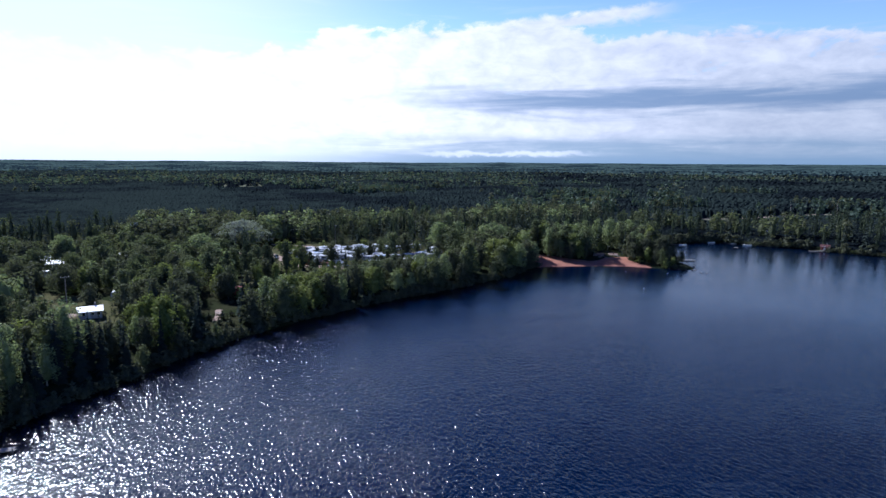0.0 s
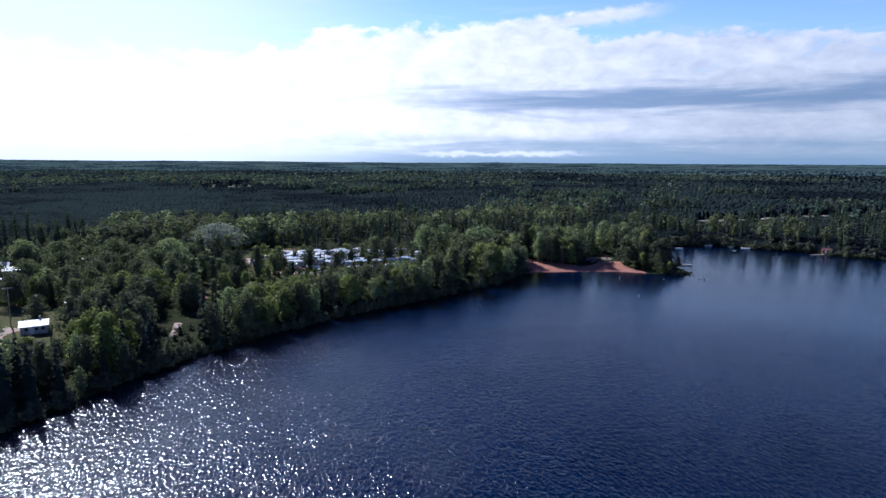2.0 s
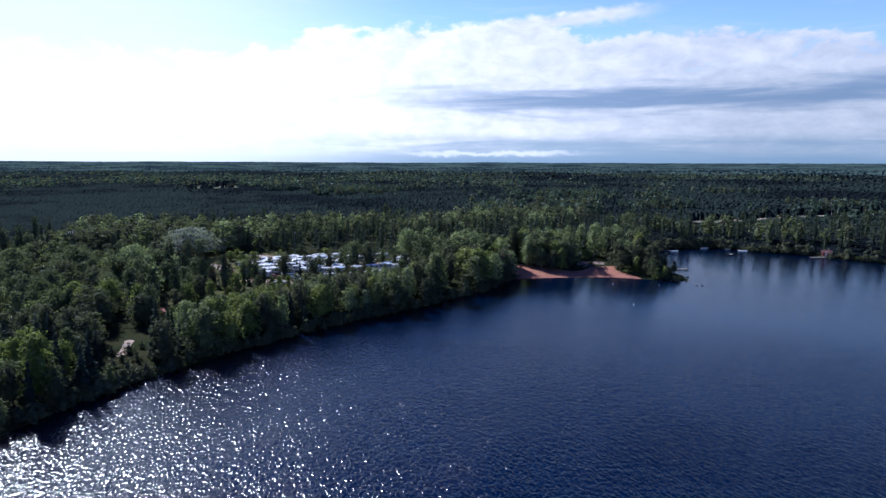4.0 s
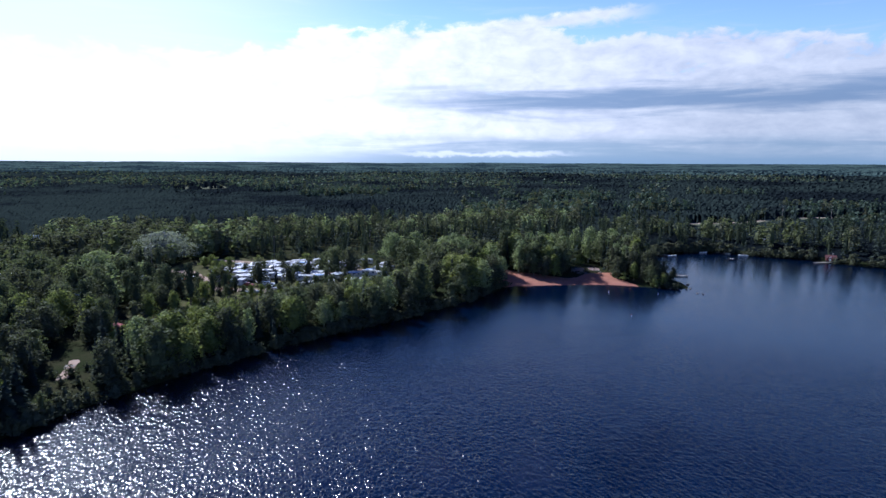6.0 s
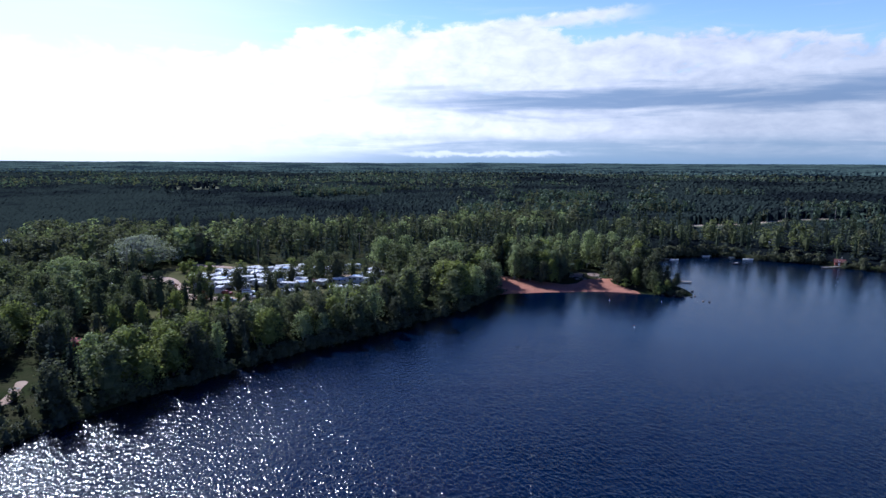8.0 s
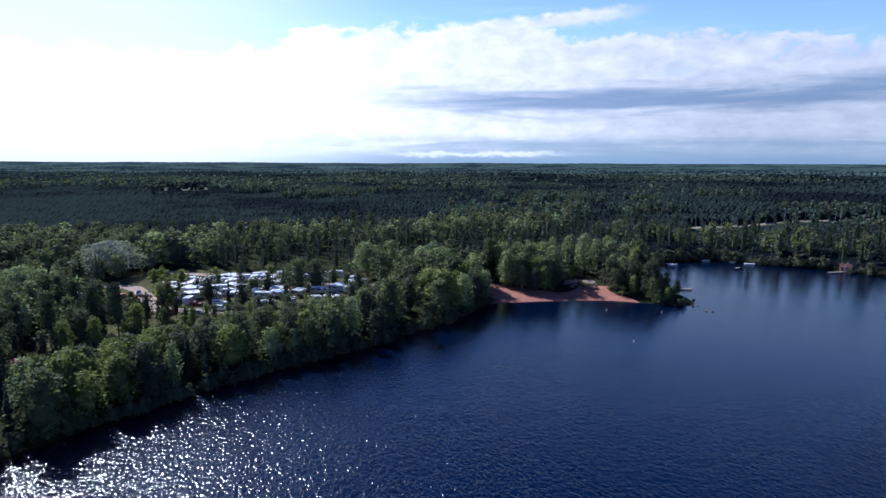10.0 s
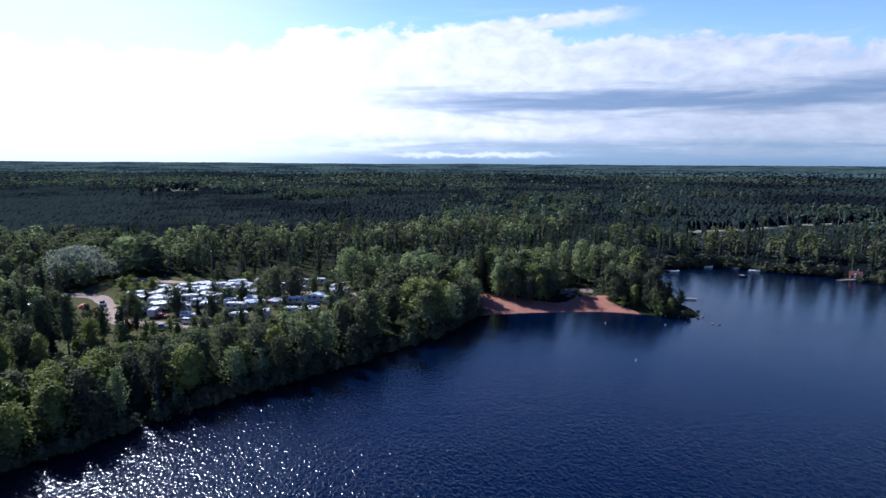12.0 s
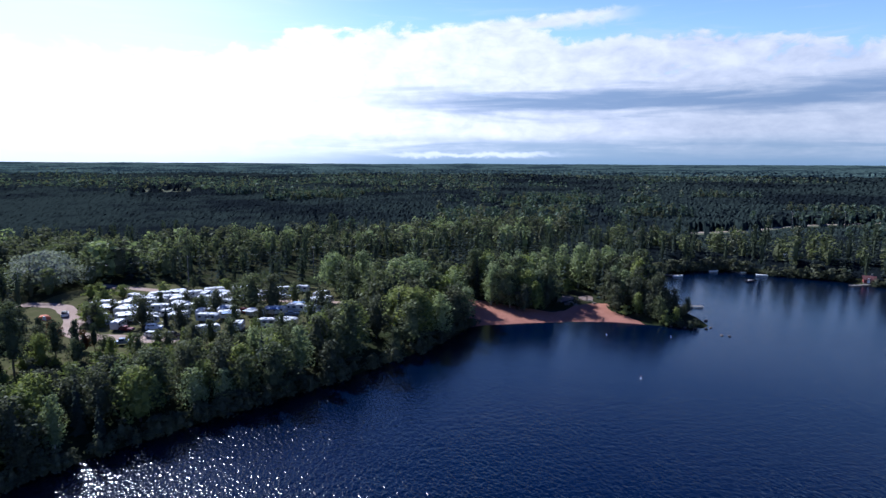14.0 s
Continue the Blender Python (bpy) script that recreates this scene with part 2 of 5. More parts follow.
LEAF2 = foliage("aspen_leaf", (0.112, 0.140, 0.074), (0.260, 0.290, 0.138))
LEAF3 = foliage("dark_leaf", (0.046, 0.052, 0.037), (0.097, 0.100, 0.058))
SILVER = foliage("silver_leaf", (0.155, 0.168, 0.142), (0.29, 0.30, 0.26), 0.3)
PINE = foliage("pine_needle", (0.030, 0.040, 0.028), (0.062, 0.074, 0.046), 0.2, 0.16, 0.0)
NEEDLE = foliage("needle", (0.022, 0.030, 0.027), (0.044, 0.055, 0.045), 0.2, 0.16, 0.0)
# bog spruce, dark by kind; the blue of distant haze is mixed in
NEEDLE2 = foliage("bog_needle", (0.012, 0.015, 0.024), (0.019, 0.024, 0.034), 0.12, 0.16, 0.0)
# far tree greens are dulled and blued to stand for distance haze
HAZYLEAF = foliage("hazy_broadleaf", (0.036, 0.053, 0.044), (0.080, 0.106, 0.076), 0.25, 0.05)
HAZYNEEDLE = foliage("hazy_needle", (0.017, 0.026, 0.032), (0.031, 0.043, 0.048), 0.15, 0.05, 0.0)
SHRUB = foliage("shrub_leaf", (0.090, 0.112, 0.034), (0.190, 0.205, 0.066))
RUST = foliage("rusty_leaf", (0.055, 0.022, 0.014), (0.10, 0.045, 0.02), 0.3)
WHITE = plain("white_enamel", (0.78, 0.78, 0.77), 0.35, 0, 0.06, 0.8, 0.02)
MEMBRANE = plain("grey_white_membrane", (0.42, 0.43, 0.46), 0.5, 0, 0.12, 0.9, 0.03)
# white trailer bodies, greyed in base colour for their shaded sides
SHADEDWHITE = plain("shaded_white_panel", (0.43, 0.43, 0.43), 0.4, 0, 0.12, 0.9, 0.02)
CREAM = plain("cream_panel", (0.62, 0.58, 0.50), 0.4, 0, 0.08, 0.8, 0.02)
GREY = plain("grey_panel", (0.36, 0.38, 0.41), 0.45, 0, 0.1, 0.8, 0.02)
BLUE = plain("blue_canvas", (0.10, 0.19, 0.38), 0.7, 0, 0.15, 1.2, 0.05)
GLASS = plain("dark_glass", (0.02, 0.025, 0.03), 0.08, 0, 0.1, 1.0, 0.0)
RUBBER = plain("tyre_rubber", (0.02, 0.02, 0.02), 0.85)
STEEL = plain("galvanised_steel", (0.42, 0.43, 0.45), 0.4, 0.8)
METALROOF = plain("pale_metal_roof", (0.74, 0.74, 0.73), 0.6, 0.0, 0.08, 0.6, 0.03)
SHINGLE = plain("grey_shingle", (0.17, 0.165, 0.16), 0.85, 0, 0.3, 4.0, 0.4)
SIDING = plain("tan_siding", (0.36, 0.31, 0.25), 0.7, 0, 0.15, 2.0, 0.1)
REDWOOD = plain("red_painted_boards", (0.17, 0.028, 0.025), 0.7, 0, 0.25, 2.0, 0.15)
REDROOF = plain("faded_red_roof", (0.10, 0.032, 0.030), 0.7, 0, 0.2, 2.0, 0.1)
WOOD = plain("weathered_wood", (0.21, 0.185, 0.165), 0.85, 0, 0.25, 4.0, 0.2)
REDCAR = plain("dark_red_paint", (0.16, 0.02, 0.025), 0.3, 0, 0.05)
SILVERCAR = plain("silver_paint", (0.50, 0.52, 0.55), 0.3, 0.4, 0.05)
BLUECAR = plain("slate_blue_paint", (0.14, 0.19, 0.27), 0.3, 0.2, 0.05)
BLACKCAR = plain("black_paint", (0.02, 0.02, 0.023), 0.25, 0, 0.05)
ORANGE = plain("orange_canvas", (0.60, 0.16, 0.06), 0.8, 0, 0.1)
REDCANVAS = plain("red_canvas", (0.30, 0.05, 0.045), 0.8, 0, 0.15)
ROCK = plain("lake_boulder", (0.12, 0.095, 0.085), 0.85, 0, 0.3, 1.5, 0.6)
LIGHTLENS = plain("lamp_lens", (0.7, 0.68, 0.62), 0.2, 0, 0.05)


# ---- plan of the place ----
SHORE = [(-180, -60), (-118, 30), (-95, 82), (-85, 108), (-80, 122), (-74, 135), (-69, 150), (-61, 166), (-50, 182), (-38, 198), (-25, 212), (-12, 224),
         (5, 239), (22, 257), (32, 268), (42, 283), (46, 290), (52, 290), (60, 291.5), (70, 292.5), (80, 293), (90, 292.5), (98, 290), (104, 287), (111, 285),
         (117, 283), (120.5, 286), (122, 297), (120, 309), (117, 322), (121, 342), (131, 363), (146, 379), (163, 384), (180, 383), (189, 373), (196, 368),
         (205, 363), (216, 357), (219, 349), (224, 342), (243, 325), (275, 300), (330, 262), (430, 170), (700, 0)]
LAKE = np.array(SHORE + [(900, -500), (500, -1300), (-300, -1200), (-420, -400)], float)


def inland(x, y):
    """Distance from the waterline, positive on land."""
    x, y = np.atleast_1d(np.asarray(x, float)), np.atleast_1d(np.asarray(y, float))
    best, inside = np.full(x.shape, 1e9), np.zeros(x.shape, bool)
    for (ax, ay), (bx, by) in zip(LAKE, np.roll(LAKE, -1, 0)):
        dx, dy = bx - ax, by - ay
        k = np.clip(((x - ax) * dx + (y - ay) * dy) / (dx * dx + dy * dy), 0, 1)
        best = np.minimum(best, np.hypot(x - ax - k * dx, y - ay - k * dy))
        hit = (ay > y) != (by > y)
        inside ^= hit & (x < (y - ay) / (dy if dy else 1e-9) * dx + ax)
    return np.where(inside, -best, best)


def hash2(ix, iy):
    v = np.sin(ix * 127.1 + iy * 311.7) * 43758.5453
    return v - np.floor(v)


def smooth_noise(x, y, scale):
    """Value noise, 0 to 1, for whole arrays."""
    x, y = np.asarray(x, float) * scale, np.asarray(y, float) * scale
    ix, iy = np.floor(x), np.floor(y)
    fx, fy = x - ix, y - iy
    fx, fy = fx * fx * (3 - 2 * fx), fy * fy * (3 - 2 * fy)
    a = hash2(ix, iy) * (1 - fx) + hash2(ix + 1, iy) * fx
    b = hash2(ix, iy + 1) * (1 - fx) + hash2(ix + 1, iy + 1) * fx
    return a * (1 - fy) + b * fy


def height(x, y):
    """Height of the ground: lake bed, low bank, gently rising plain."""
    x, y = np.atleast_1d(np.asarray(x, float)), np.atleast_1d(np.asarray(y, float))
    s = inland(x, y)
    beach = np.exp(-((x - 72) / 30) ** 4) * np.exp(-((y - 300) / 22) ** 4)
    bank = np.where(s > 0, 2.6 * (1 - np.exp(-s / (6.0 + 10 * beach))), np.maximum(s * 0.3, -3.0))
    d = np.hypot(x - 20, y - 60)
    far = np.clip((d - 600) / 4400, 0, 1.3)
    roll = (smooth_noise(x, y, 0.0016) - 0.5) * 8 * np.clip((d - 700) / 1500, 0, 1)
    small = (smooth_noise(x, y, 0.05) - 0.5) * 0.5 * np.clip(s / 8, 0, 1) * (1 - beach)
    return bank + np.where(s > 0, 30 * far ** 1.25 + roll * np.clip(s / 60, 0, 1) + small, 0)


def z_at(x, y):
    return float(height(x, y)[0])


def poly_mesh(name, V, mats, index=None, smooth=False):
    """A mesh of loose faces from an array (faces, corners, 3)."""
    n, k = V.shape[:2]
    me = bpy.data.meshes.new(name)
    me.vertices.add(n * k)
    me.vertices.foreach_set("co", V.reshape(-1).astype(np.float32))
    me.loops.add(n * k)
    me.loops.foreach_set("vertex_index", np.arange(n * k, dtype=np.int32))
    me.polygons.add(n)
    me.polygons.foreach_set("loop_start", np.arange(0, n * k, k, dtype=np.int32))
    for m in mats:
        me.materials.append(m)
    if index is not None:
        me.polygons.foreach_set("material_index", np.asarray(index, np.int32))
    if smooth:
        me.polygons.foreach_set("use_smooth", np.ones(n, bool))
    me.update(calc_edges=True)
    return me


def grid_mesh(name, X, Y, Z, mat, smooth=True):
    """A welded sheet over a grid of points."""
    r, c = X.shape
    co = np.stack([X, Y, Z], -1).reshape(-1, 3)
    i = np.arange(r * c).reshape(r, c)
    q = np.stack([i[:-1, :-1], i[:-1, 1:], i[1:, 1:], i[1:, :-1]], -1).reshape(-1, 4)
    me = bpy.data.meshes.new(name)
    me.vertices.add(len(co))
    me.vertices.foreach_set("co", co.reshape(-1).astype(np.float32))
    me.loops.add(q.size)
    me.loops.foreach_set("vertex_index", q.reshape(-1).astype(np.int32))
    me.polygons.add(len(q))
    me.polygons.foreach_set("loop_start", np.arange(0, q.size, 4, dtype=np.int32))
    me.polygons.foreach_set("use_smooth", np.full(len(q), smooth))
    me.materials.append(mat)
    me.update(calc_edges=True)
    return me


def axis(lo, hi, step, out_lo, out_hi, grow=1.16):
    mid = list(np.arange(lo, hi + 0.1, step))
    a, d = lo, step
    left = []
    while a > out_lo:
        d *= grow
        a -= d
        left.append(a)
    b, d = mid[-1], step
    right = []
    while b < out_hi:
        d *= grow
        b += d
        right.append(b)
    return np.array(left[::-1] + mid + right)


GX, GY = np.meshgrid(axis(-190, 260, 2.4, -6500, 6500), axis(70, 420, 2.4, -2500, 6500))
tagged(new("ground", grid_mesh("ground", GX, GY, height(GX.ravel(), GY.ravel()).reshape(GX.shape), FLOOR)),
       "dark mossy forest floor sloping down to the lake", "ground", kind="structure")
WX, WY = np.meshgrid(np.linspace(-700, 1100, 10), np.linspace(-1500, 480, 10))
tagged(new("water", grid_mesh("water", WX, WY, WX * 0, WATER)), "deep blue rippled lake water glittering in the sun", "lake", kind="structure")


def blob(name, outline, mat, lift=0.08, rings=9, wobble=0.6):
    """A draped patch of ground with an uneven rim, star-shaped round its middle."""
    p = np.array(outline, float)
    n = len(p)
    fine = []
    for i in range(n):
        a, b, c, d = p[i - 1], p[i], p[(i + 1) % n], p[(i + 2) % n]
        for k in np.linspace(0, 1, 9)[:-1]:
            fine.append(0.5 * ((2 * b) + (c - a) * k + (2 * a - 5 * b + 4 * c - d) * k * k + (3 * b - a - 3 * c + d) * k ** 3))
    fine = np.array(fine)
    mid = fine.mean(0)
    fine += (np.stack([smooth_noise(fine[:, 0], fine[:, 1], 0.6), smooth_noise(fine[:, 1] + 50, fine[:, 0], 0.6)], -1) - 0.5) * 2 * wobble
    fine = np.vstack([fine, fine[:1]])
    f = np.linspace(0.001, 1, rings)[:, None, None]
    P = mid + (fine - mid)[None] * f
    Z = height(P[..., 0].ravel(), P[..., 1].ravel()).reshape(P.shape[:2]) + lift
    return new(name, grid_mesh(name, P[..., 0], P[..., 1], Z, mat))


def ribbon(name, line, width, mat, lift=0.11):
    """A draped track along a line of points."""
    p = np.array(line, float)
    pts = []
    for i in range(len(p) - 1):
        a, b, c, d = p[max(i - 1, 0)], p[i], p[i + 1], p[min(i + 2, len(p) - 1)]
        for k in np.linspace(0, 1, 11)[:-1]:
            pts.append(0.5 * ((2 * b) + (c - a) * k + (2 * a - 5 * b + 4 * c - d) * k * k + (3 * b - a - 3 * c + d) * k ** 3))
    pts = np.array(pts + [p[-1]])
    t = np.gradient(pts, axis=0)
    nrm = np.stack([-t[:, 1], t[:, 0]], -1) / np.maximum(np.hypot(t[:, 0], t[:, 1]), 1e-6)[:, None]
    w = width * (0.85 + 0.3 * smooth_noise(pts[:, 0], pts[:, 1], 0.3))[:, None, None] / 2
    P = pts[:, None] + nrm[:, None] * np.linspace(-1, 1, 5)[None, :, None] * w
    Z = height(P[..., 0].ravel(), P[..., 1].ravel()).reshape(P.shape[:2]) + lift
    return new(name, grid_mesh(name, P[..., 0], P[..., 1], Z, mat))


PARK = [(-98, 296), (-100, 338), (-72, 346), (-40, 338), (-8, 338), (8, 318), (12, 292), (-3, 266), (-28, 247), (-52, 243), (-74, 262)]
CAMP = [(-84, 238), (-82, 252), (-70, 254), (-63, 240), (-68, 230), (-78, 230)]
YARD = [(-142, 192), (-146, 214), (-122, 206), (-100, 190), (-96, 170), (-112, 164)]
BEACH = [(44, 289), (46, 316), (53, 308), (60, 301.5), (71, 301), (80, 303), (85, 309), (95, 309), (94, 302), (98, 294), (101, 285.5), (88, 289), (70, 289)]
# long clearings in the forest: bearings and distances of the lake-side rim, depth, and width of the low growth before it
OPENINGS = [((25.5, 26.5, 30.5, 33.3, 36.5, 39.6, 44.0), (456, 462, 492, 548, 585, 630, 700), 30.0, 95.0),
            ((-23.4, -22.0, -20.0, -18.8), (1040, 1015, 1030, 1050), 100.0, 250.0)]


def clearing_outline(azs, rs, deep):
    near = [(22 + math.sin(radians(a)) * (r + 2), 94 + math.cos(radians(a)) * (r + 2)) for a, r in zip(azs, rs)]
    far = [(22 + math.sin(radians(a)) * (r + deep - 2), 94 + math.cos(radians(a)) * (r + deep - 2)) for a, r in zip(azs, rs)]
    return near, far


MEADOW = [(172, 432), (192, 432), (196, 446), (176, 450)]
LANDING = [(-74.5, 190), (-72.3, 190.5), (-70.3, 184), (-68.8, 179), (-70.8, 178.6), (-72.5, 184.5)]
PICNIC = [(14, 352), (26, 352), (40, 322), (46, 318), (40, 316), (28, 330)]
tagged(blob("grass", PARK, GRASS), "dry mown grass of the trailer park", "grass", kind="structure")
tagged(blob("grass", CAMP, GRASS), "dry mown grass between campsite trees", "grass", kind="structure")
tagged(blob("grass", YARD, GRASS), "yellow-green lawn beside the white-roofed house", "grass", kind="structure")
tagged(blob("grass", PICNIC, GRASS), "sunlit grass slope above the beach", "grass", kind="structure")
tagged(blob("grass", MEADOW, GRASS, 0.1), "small green clearing in the forest", "grass", kind="structure")
tagged(blob("earth", LANDING, DIRT, 0.09, 7, 0.4), "bare earth landing on the wooded bank", "ground", kind="structure")
tagged(blob("beach", BEACH, SAND, 0.10), "reddish sand beach by the lake", "beach", kind="structure")
for (azs, rs, deep, _), what in zip(OPENINGS, ("pale dry grass along a forest road", "pale distant reed marsh in the forest")):
    rim, back = clearing_outline(azs, rs, deep)
    P = np.stack([np.array(rim) * (1 - k) + np.array(back) * k for k in np.linspace(0, 1, 8)])
    P = np.stack([[np.interp(np.linspace(0, len(rim) - 1, 60), np.arange(len(rim)), row[:, c]) for c in (0, 1)] for row in P])
    tagged(new("grass", grid_mesh("grass", P[:, 0], P[:, 1], height(P[:, 0].ravel(), P[:, 1].ravel()).reshape(P[:, 0].shape) + 0.1, REED)), what, "grass", kind="structure")
ROADS = [("road", [(-106, 312), (-92, 309), (-84, 300), (-76, 288), (-73, 279), (-64, 272), (-52, 270.5), (-38, 266)], 5.5, "pinkish gravel lane through the trailer park"),
         ("road", [(-98, 346), (-86, 340), (-76, 336), (-60, 330), (-30, 318), (2, 310)], 4.5, "pale gravel lane behind the trailers"),
         ("road", [(-116, 184), (-118, 176), (-112, 168)], 7.0, "bare earth drive beside the house"),
         ("road", [(215, 520), (278, 533), (338, 568), (436, 592), (540, 640)], 4.0, "pale gravel road through the forest"),
         ("road", [(18, 350), (28, 342), (36, 328), (46, 316)], 2.2, "sandy footpath down to the beach")]
for nm, ln, w, lab in ROADS:
    tagged(ribbon(nm, ln, w, DIRT), lab, "road", kind="structure")


def inside(poly, x, y):
    hit = np.zeros(np.shape(x), bool)
    for (ax, ay), (bx, by) in zip(poly, poly[1:] + poly[:1]):
        hit ^= ((ay > y) != (by > y)) & (x < (y - ay) / ((by - ay) or 1e-9) * (bx - ax) + ax)
    return hit


# ---- trees ----
def tube(points, radii, sides=6):
    """Quads of a tapering tube."""
    p = np.array(points, float)
    a = np.linspace(0, 2 * math.pi, sides + 1)
    ring = np.stack([np.cos(a), np.sin(a), a * 0], -1)
    out = []
    for i in range(len(p) - 1):
        lo, hi = p[i] + ring * radii[i], p[i + 1] + ring * radii[i + 1]
        out.append(np.stack([lo[:-1], lo[1:], hi[1:], hi[:-1]], 1))
    return np.concatenate(out)


def cards(rng, centre, normal, size, droop=0.0):
    """Small four-cornered leaf clumps at the centres, facing roughly along the normals."""
    n = len(centre)
    normal = normal + rng.normal(0, 0.55, (n, 3))
    normal /= np.linalg.norm(normal, axis=1, keepdims=True) + 1e-9
    u = np.cross(normal, rng.normal(0, 1, (n, 3)))
    u /= np.linalg.norm(u, axis=1, keepdims=True) + 1e-9
    v = np.cross(normal, u)
    s = size * rng.uniform(0.6, 1.35, (n, 1))
    k = rng.uniform(0.45, 1.0, (n, 4, 1))
    w = s * rng.uniform(0.45, 0.9, (n, 1))
    return np.stack([centre + u * s * k[:, 0], centre + v * w * k[:, 1], centre - u * s * k[:, 2], centre - v * w * k[:, 3]], 1)


def core(rng, top, base, width, rings, sides):
    """Dense shaded inside of a crown: a lumpy closed body that light does not pass."""
    P = np.empty((rings + 1, sides, 3))
    lumps = rng.uniform(0.72, 1.2, (rings + 1, sides))
    for i in range(rings + 1):
        f = i / rings
        r = width / 2 * max(0.03, math.sin(math.pi * min(1, 0.06 + 0.94 * f) ** 0.75)) ** 0.8
        for j in range(sides):
            a = 6.2832 * j / sides
            P[i, j] = (math.cos(a) * r * lumps[i, j], math.sin(a) * r * lumps[i, j], base + (top - base) * f)
    Q = np.roll(P, -1, axis=1)
    return np.stack([P[:-1], Q[:-1], Q[1:], P[1:]], axis=2).reshape(-1, 4, 3)


def crown(rng, top, base, width, lobes, count, size, peak=0.5):
    """A leafy crown: uneven lobes round an axis, clumps mostly on their outer skin, with gaps between."""
    hs = np.sort(rng.uniform(0.05, 1, lobes))
    hs[-1] = 0.93
    parts, mids = [], []
    for j, h in enumerate(hs):
        reach = width / 2 * (1 - abs(h - 0.38) ** 1.6 * (1.75 if h > 0.38 else 1.2)) * 0.62
        a = j * 2.4 + rng.uniform(-0.5, 0.5)
        r = np.array([width * rng.uniform(0.11, 0.22)] * 2 + [(top - base) * rng.uniform(0.08, 0.17)])
        c = np.array([math.cos(a) * reach, math.sin(a) * reach, base + (top - base) * h * 0.9])
        c[:2] *= rng.uniform(0.75, 1.25)
        if j == lobes - 1:
            c[:2] *= 0.2
            c[2] = top - r[2]
        mids.append(c)
        n = int(count / lobes)
        d = rng.normal(0, 1, (n, 3))
        d /= np.linalg.norm(d, axis=1, keepdims=True)
        d[:, 2] = np.where((d[:, 2] < -0.35) & (rng.random(n) < 0.6), -d[:, 2], d[:, 2])
        rad = 1 + rng.normal(-0.06, 0.2, (n, 1))
        parts.append(cards(rng, c + d * r * rad, d * 0.8 + np.array([0, 0, 0.35]), size))
    rings, sides = (8, 8) if count > 250 else (3, 5) if count > 60 else (3, 4)
    if count > 12:
        parts.append(core(rng, base + (top - base) * 0.82, base + (top - base) * 0.02, width * 0.38, rings, sides))
    return np.concatenate(parts), mids


def broadleaf_meshes(seed, top, width, lobes, count, size, leaf, bark, low=0.08):
    rng = np.random.default_rng(seed)
    V, mids = crown(rng, top, top * low, width, lobes, count, size)
    lean = rng.uniform(-0.35, 0.35, 2)
    trunk = [tube([(0, 0, -0.5), (lean[0] * 0.4, lean[1] * 0.4, top * 0.3), (lean[0], lean[1], top * 0.6), (lean[0] * 0.6, lean[1] * 0.6, top * 0.88)],
                  [top * 0.017, top * 0.013, top * 0.008, 0.03], 7)]
    for c in mids[::2]:
        z0 = c[2] * 0.62
        trunk.append(tube([(lean[0] * 0.5, lean[1] * 0.5, z0), tuple(c * np.array([0.55, 0.55, 0.85])), tuple(c)], [top * 0.006, top * 0.004, 0.02], 5))
    return poly_mesh("trunk", np.concatenate(trunk), [bark]), poly_mesh("crown", V, [leaf])


def spruce_cards(rng, top, width, whorls, arms, base=0.06):
    """Drooping, ragged branches in whorls, narrowing to a spire."""
    out = []
    for i in range(whorls):
        f = i / (whorls - 1)
        z = top * (base + (1 - base) * f) * 0.985
        r = width / 2 * ((1 - f) ** 0.8 * 0.95 + 0.03)
        k = max(3, int(arms * (1 - f * 0.55)))
        for j in range(k):
            a = rng.uniform(0, 6.283)
            rr = r * rng.uniform(0.6, 1.2)
            wd = rr * 0.36 + 0.08
            c, s = math.cos(a), math.sin(a)
            dr = rr * rng.uniform(0.25, 0.55)
            tip = (c * rr, s * rr, z - dr)
            side = (-s * wd, c * wd)
            m = (c * rr * 0.55, s * rr * 0.55, z - dr * 0.35)
            out.append([(0, 0, z + rr * 0.12), (m[0] + side[0], m[1] + side[1], m[2] - 0.12 * rr), tip, (m[0] - side[0], m[1] - side[1], m[2] - 0.12 * rr)])
    return np.array(out)


def spruce_meshes(seed, top, width, whorls, arms):
    rng = np.random.default_rng(seed)
    trunk = tube([(0, 0, -0.5), (0, 0, top * 0.5), (0, 0, top * 0.97)], [top * 0.014, top * 0.008, 0.02], 6)
    return poly_mesh("trunk", trunk, [BARK]), poly_mesh("crown", spruce_cards(rng, top, width, whorls, arms), [NEEDLE])


def tree_thing(name, meshes, label, group):
    root = tagged(new(name), label, "tree", group)
    for me, nm in zip(meshes, ("trunk", "crown")):
        new(nm, me).parent = root
    return root


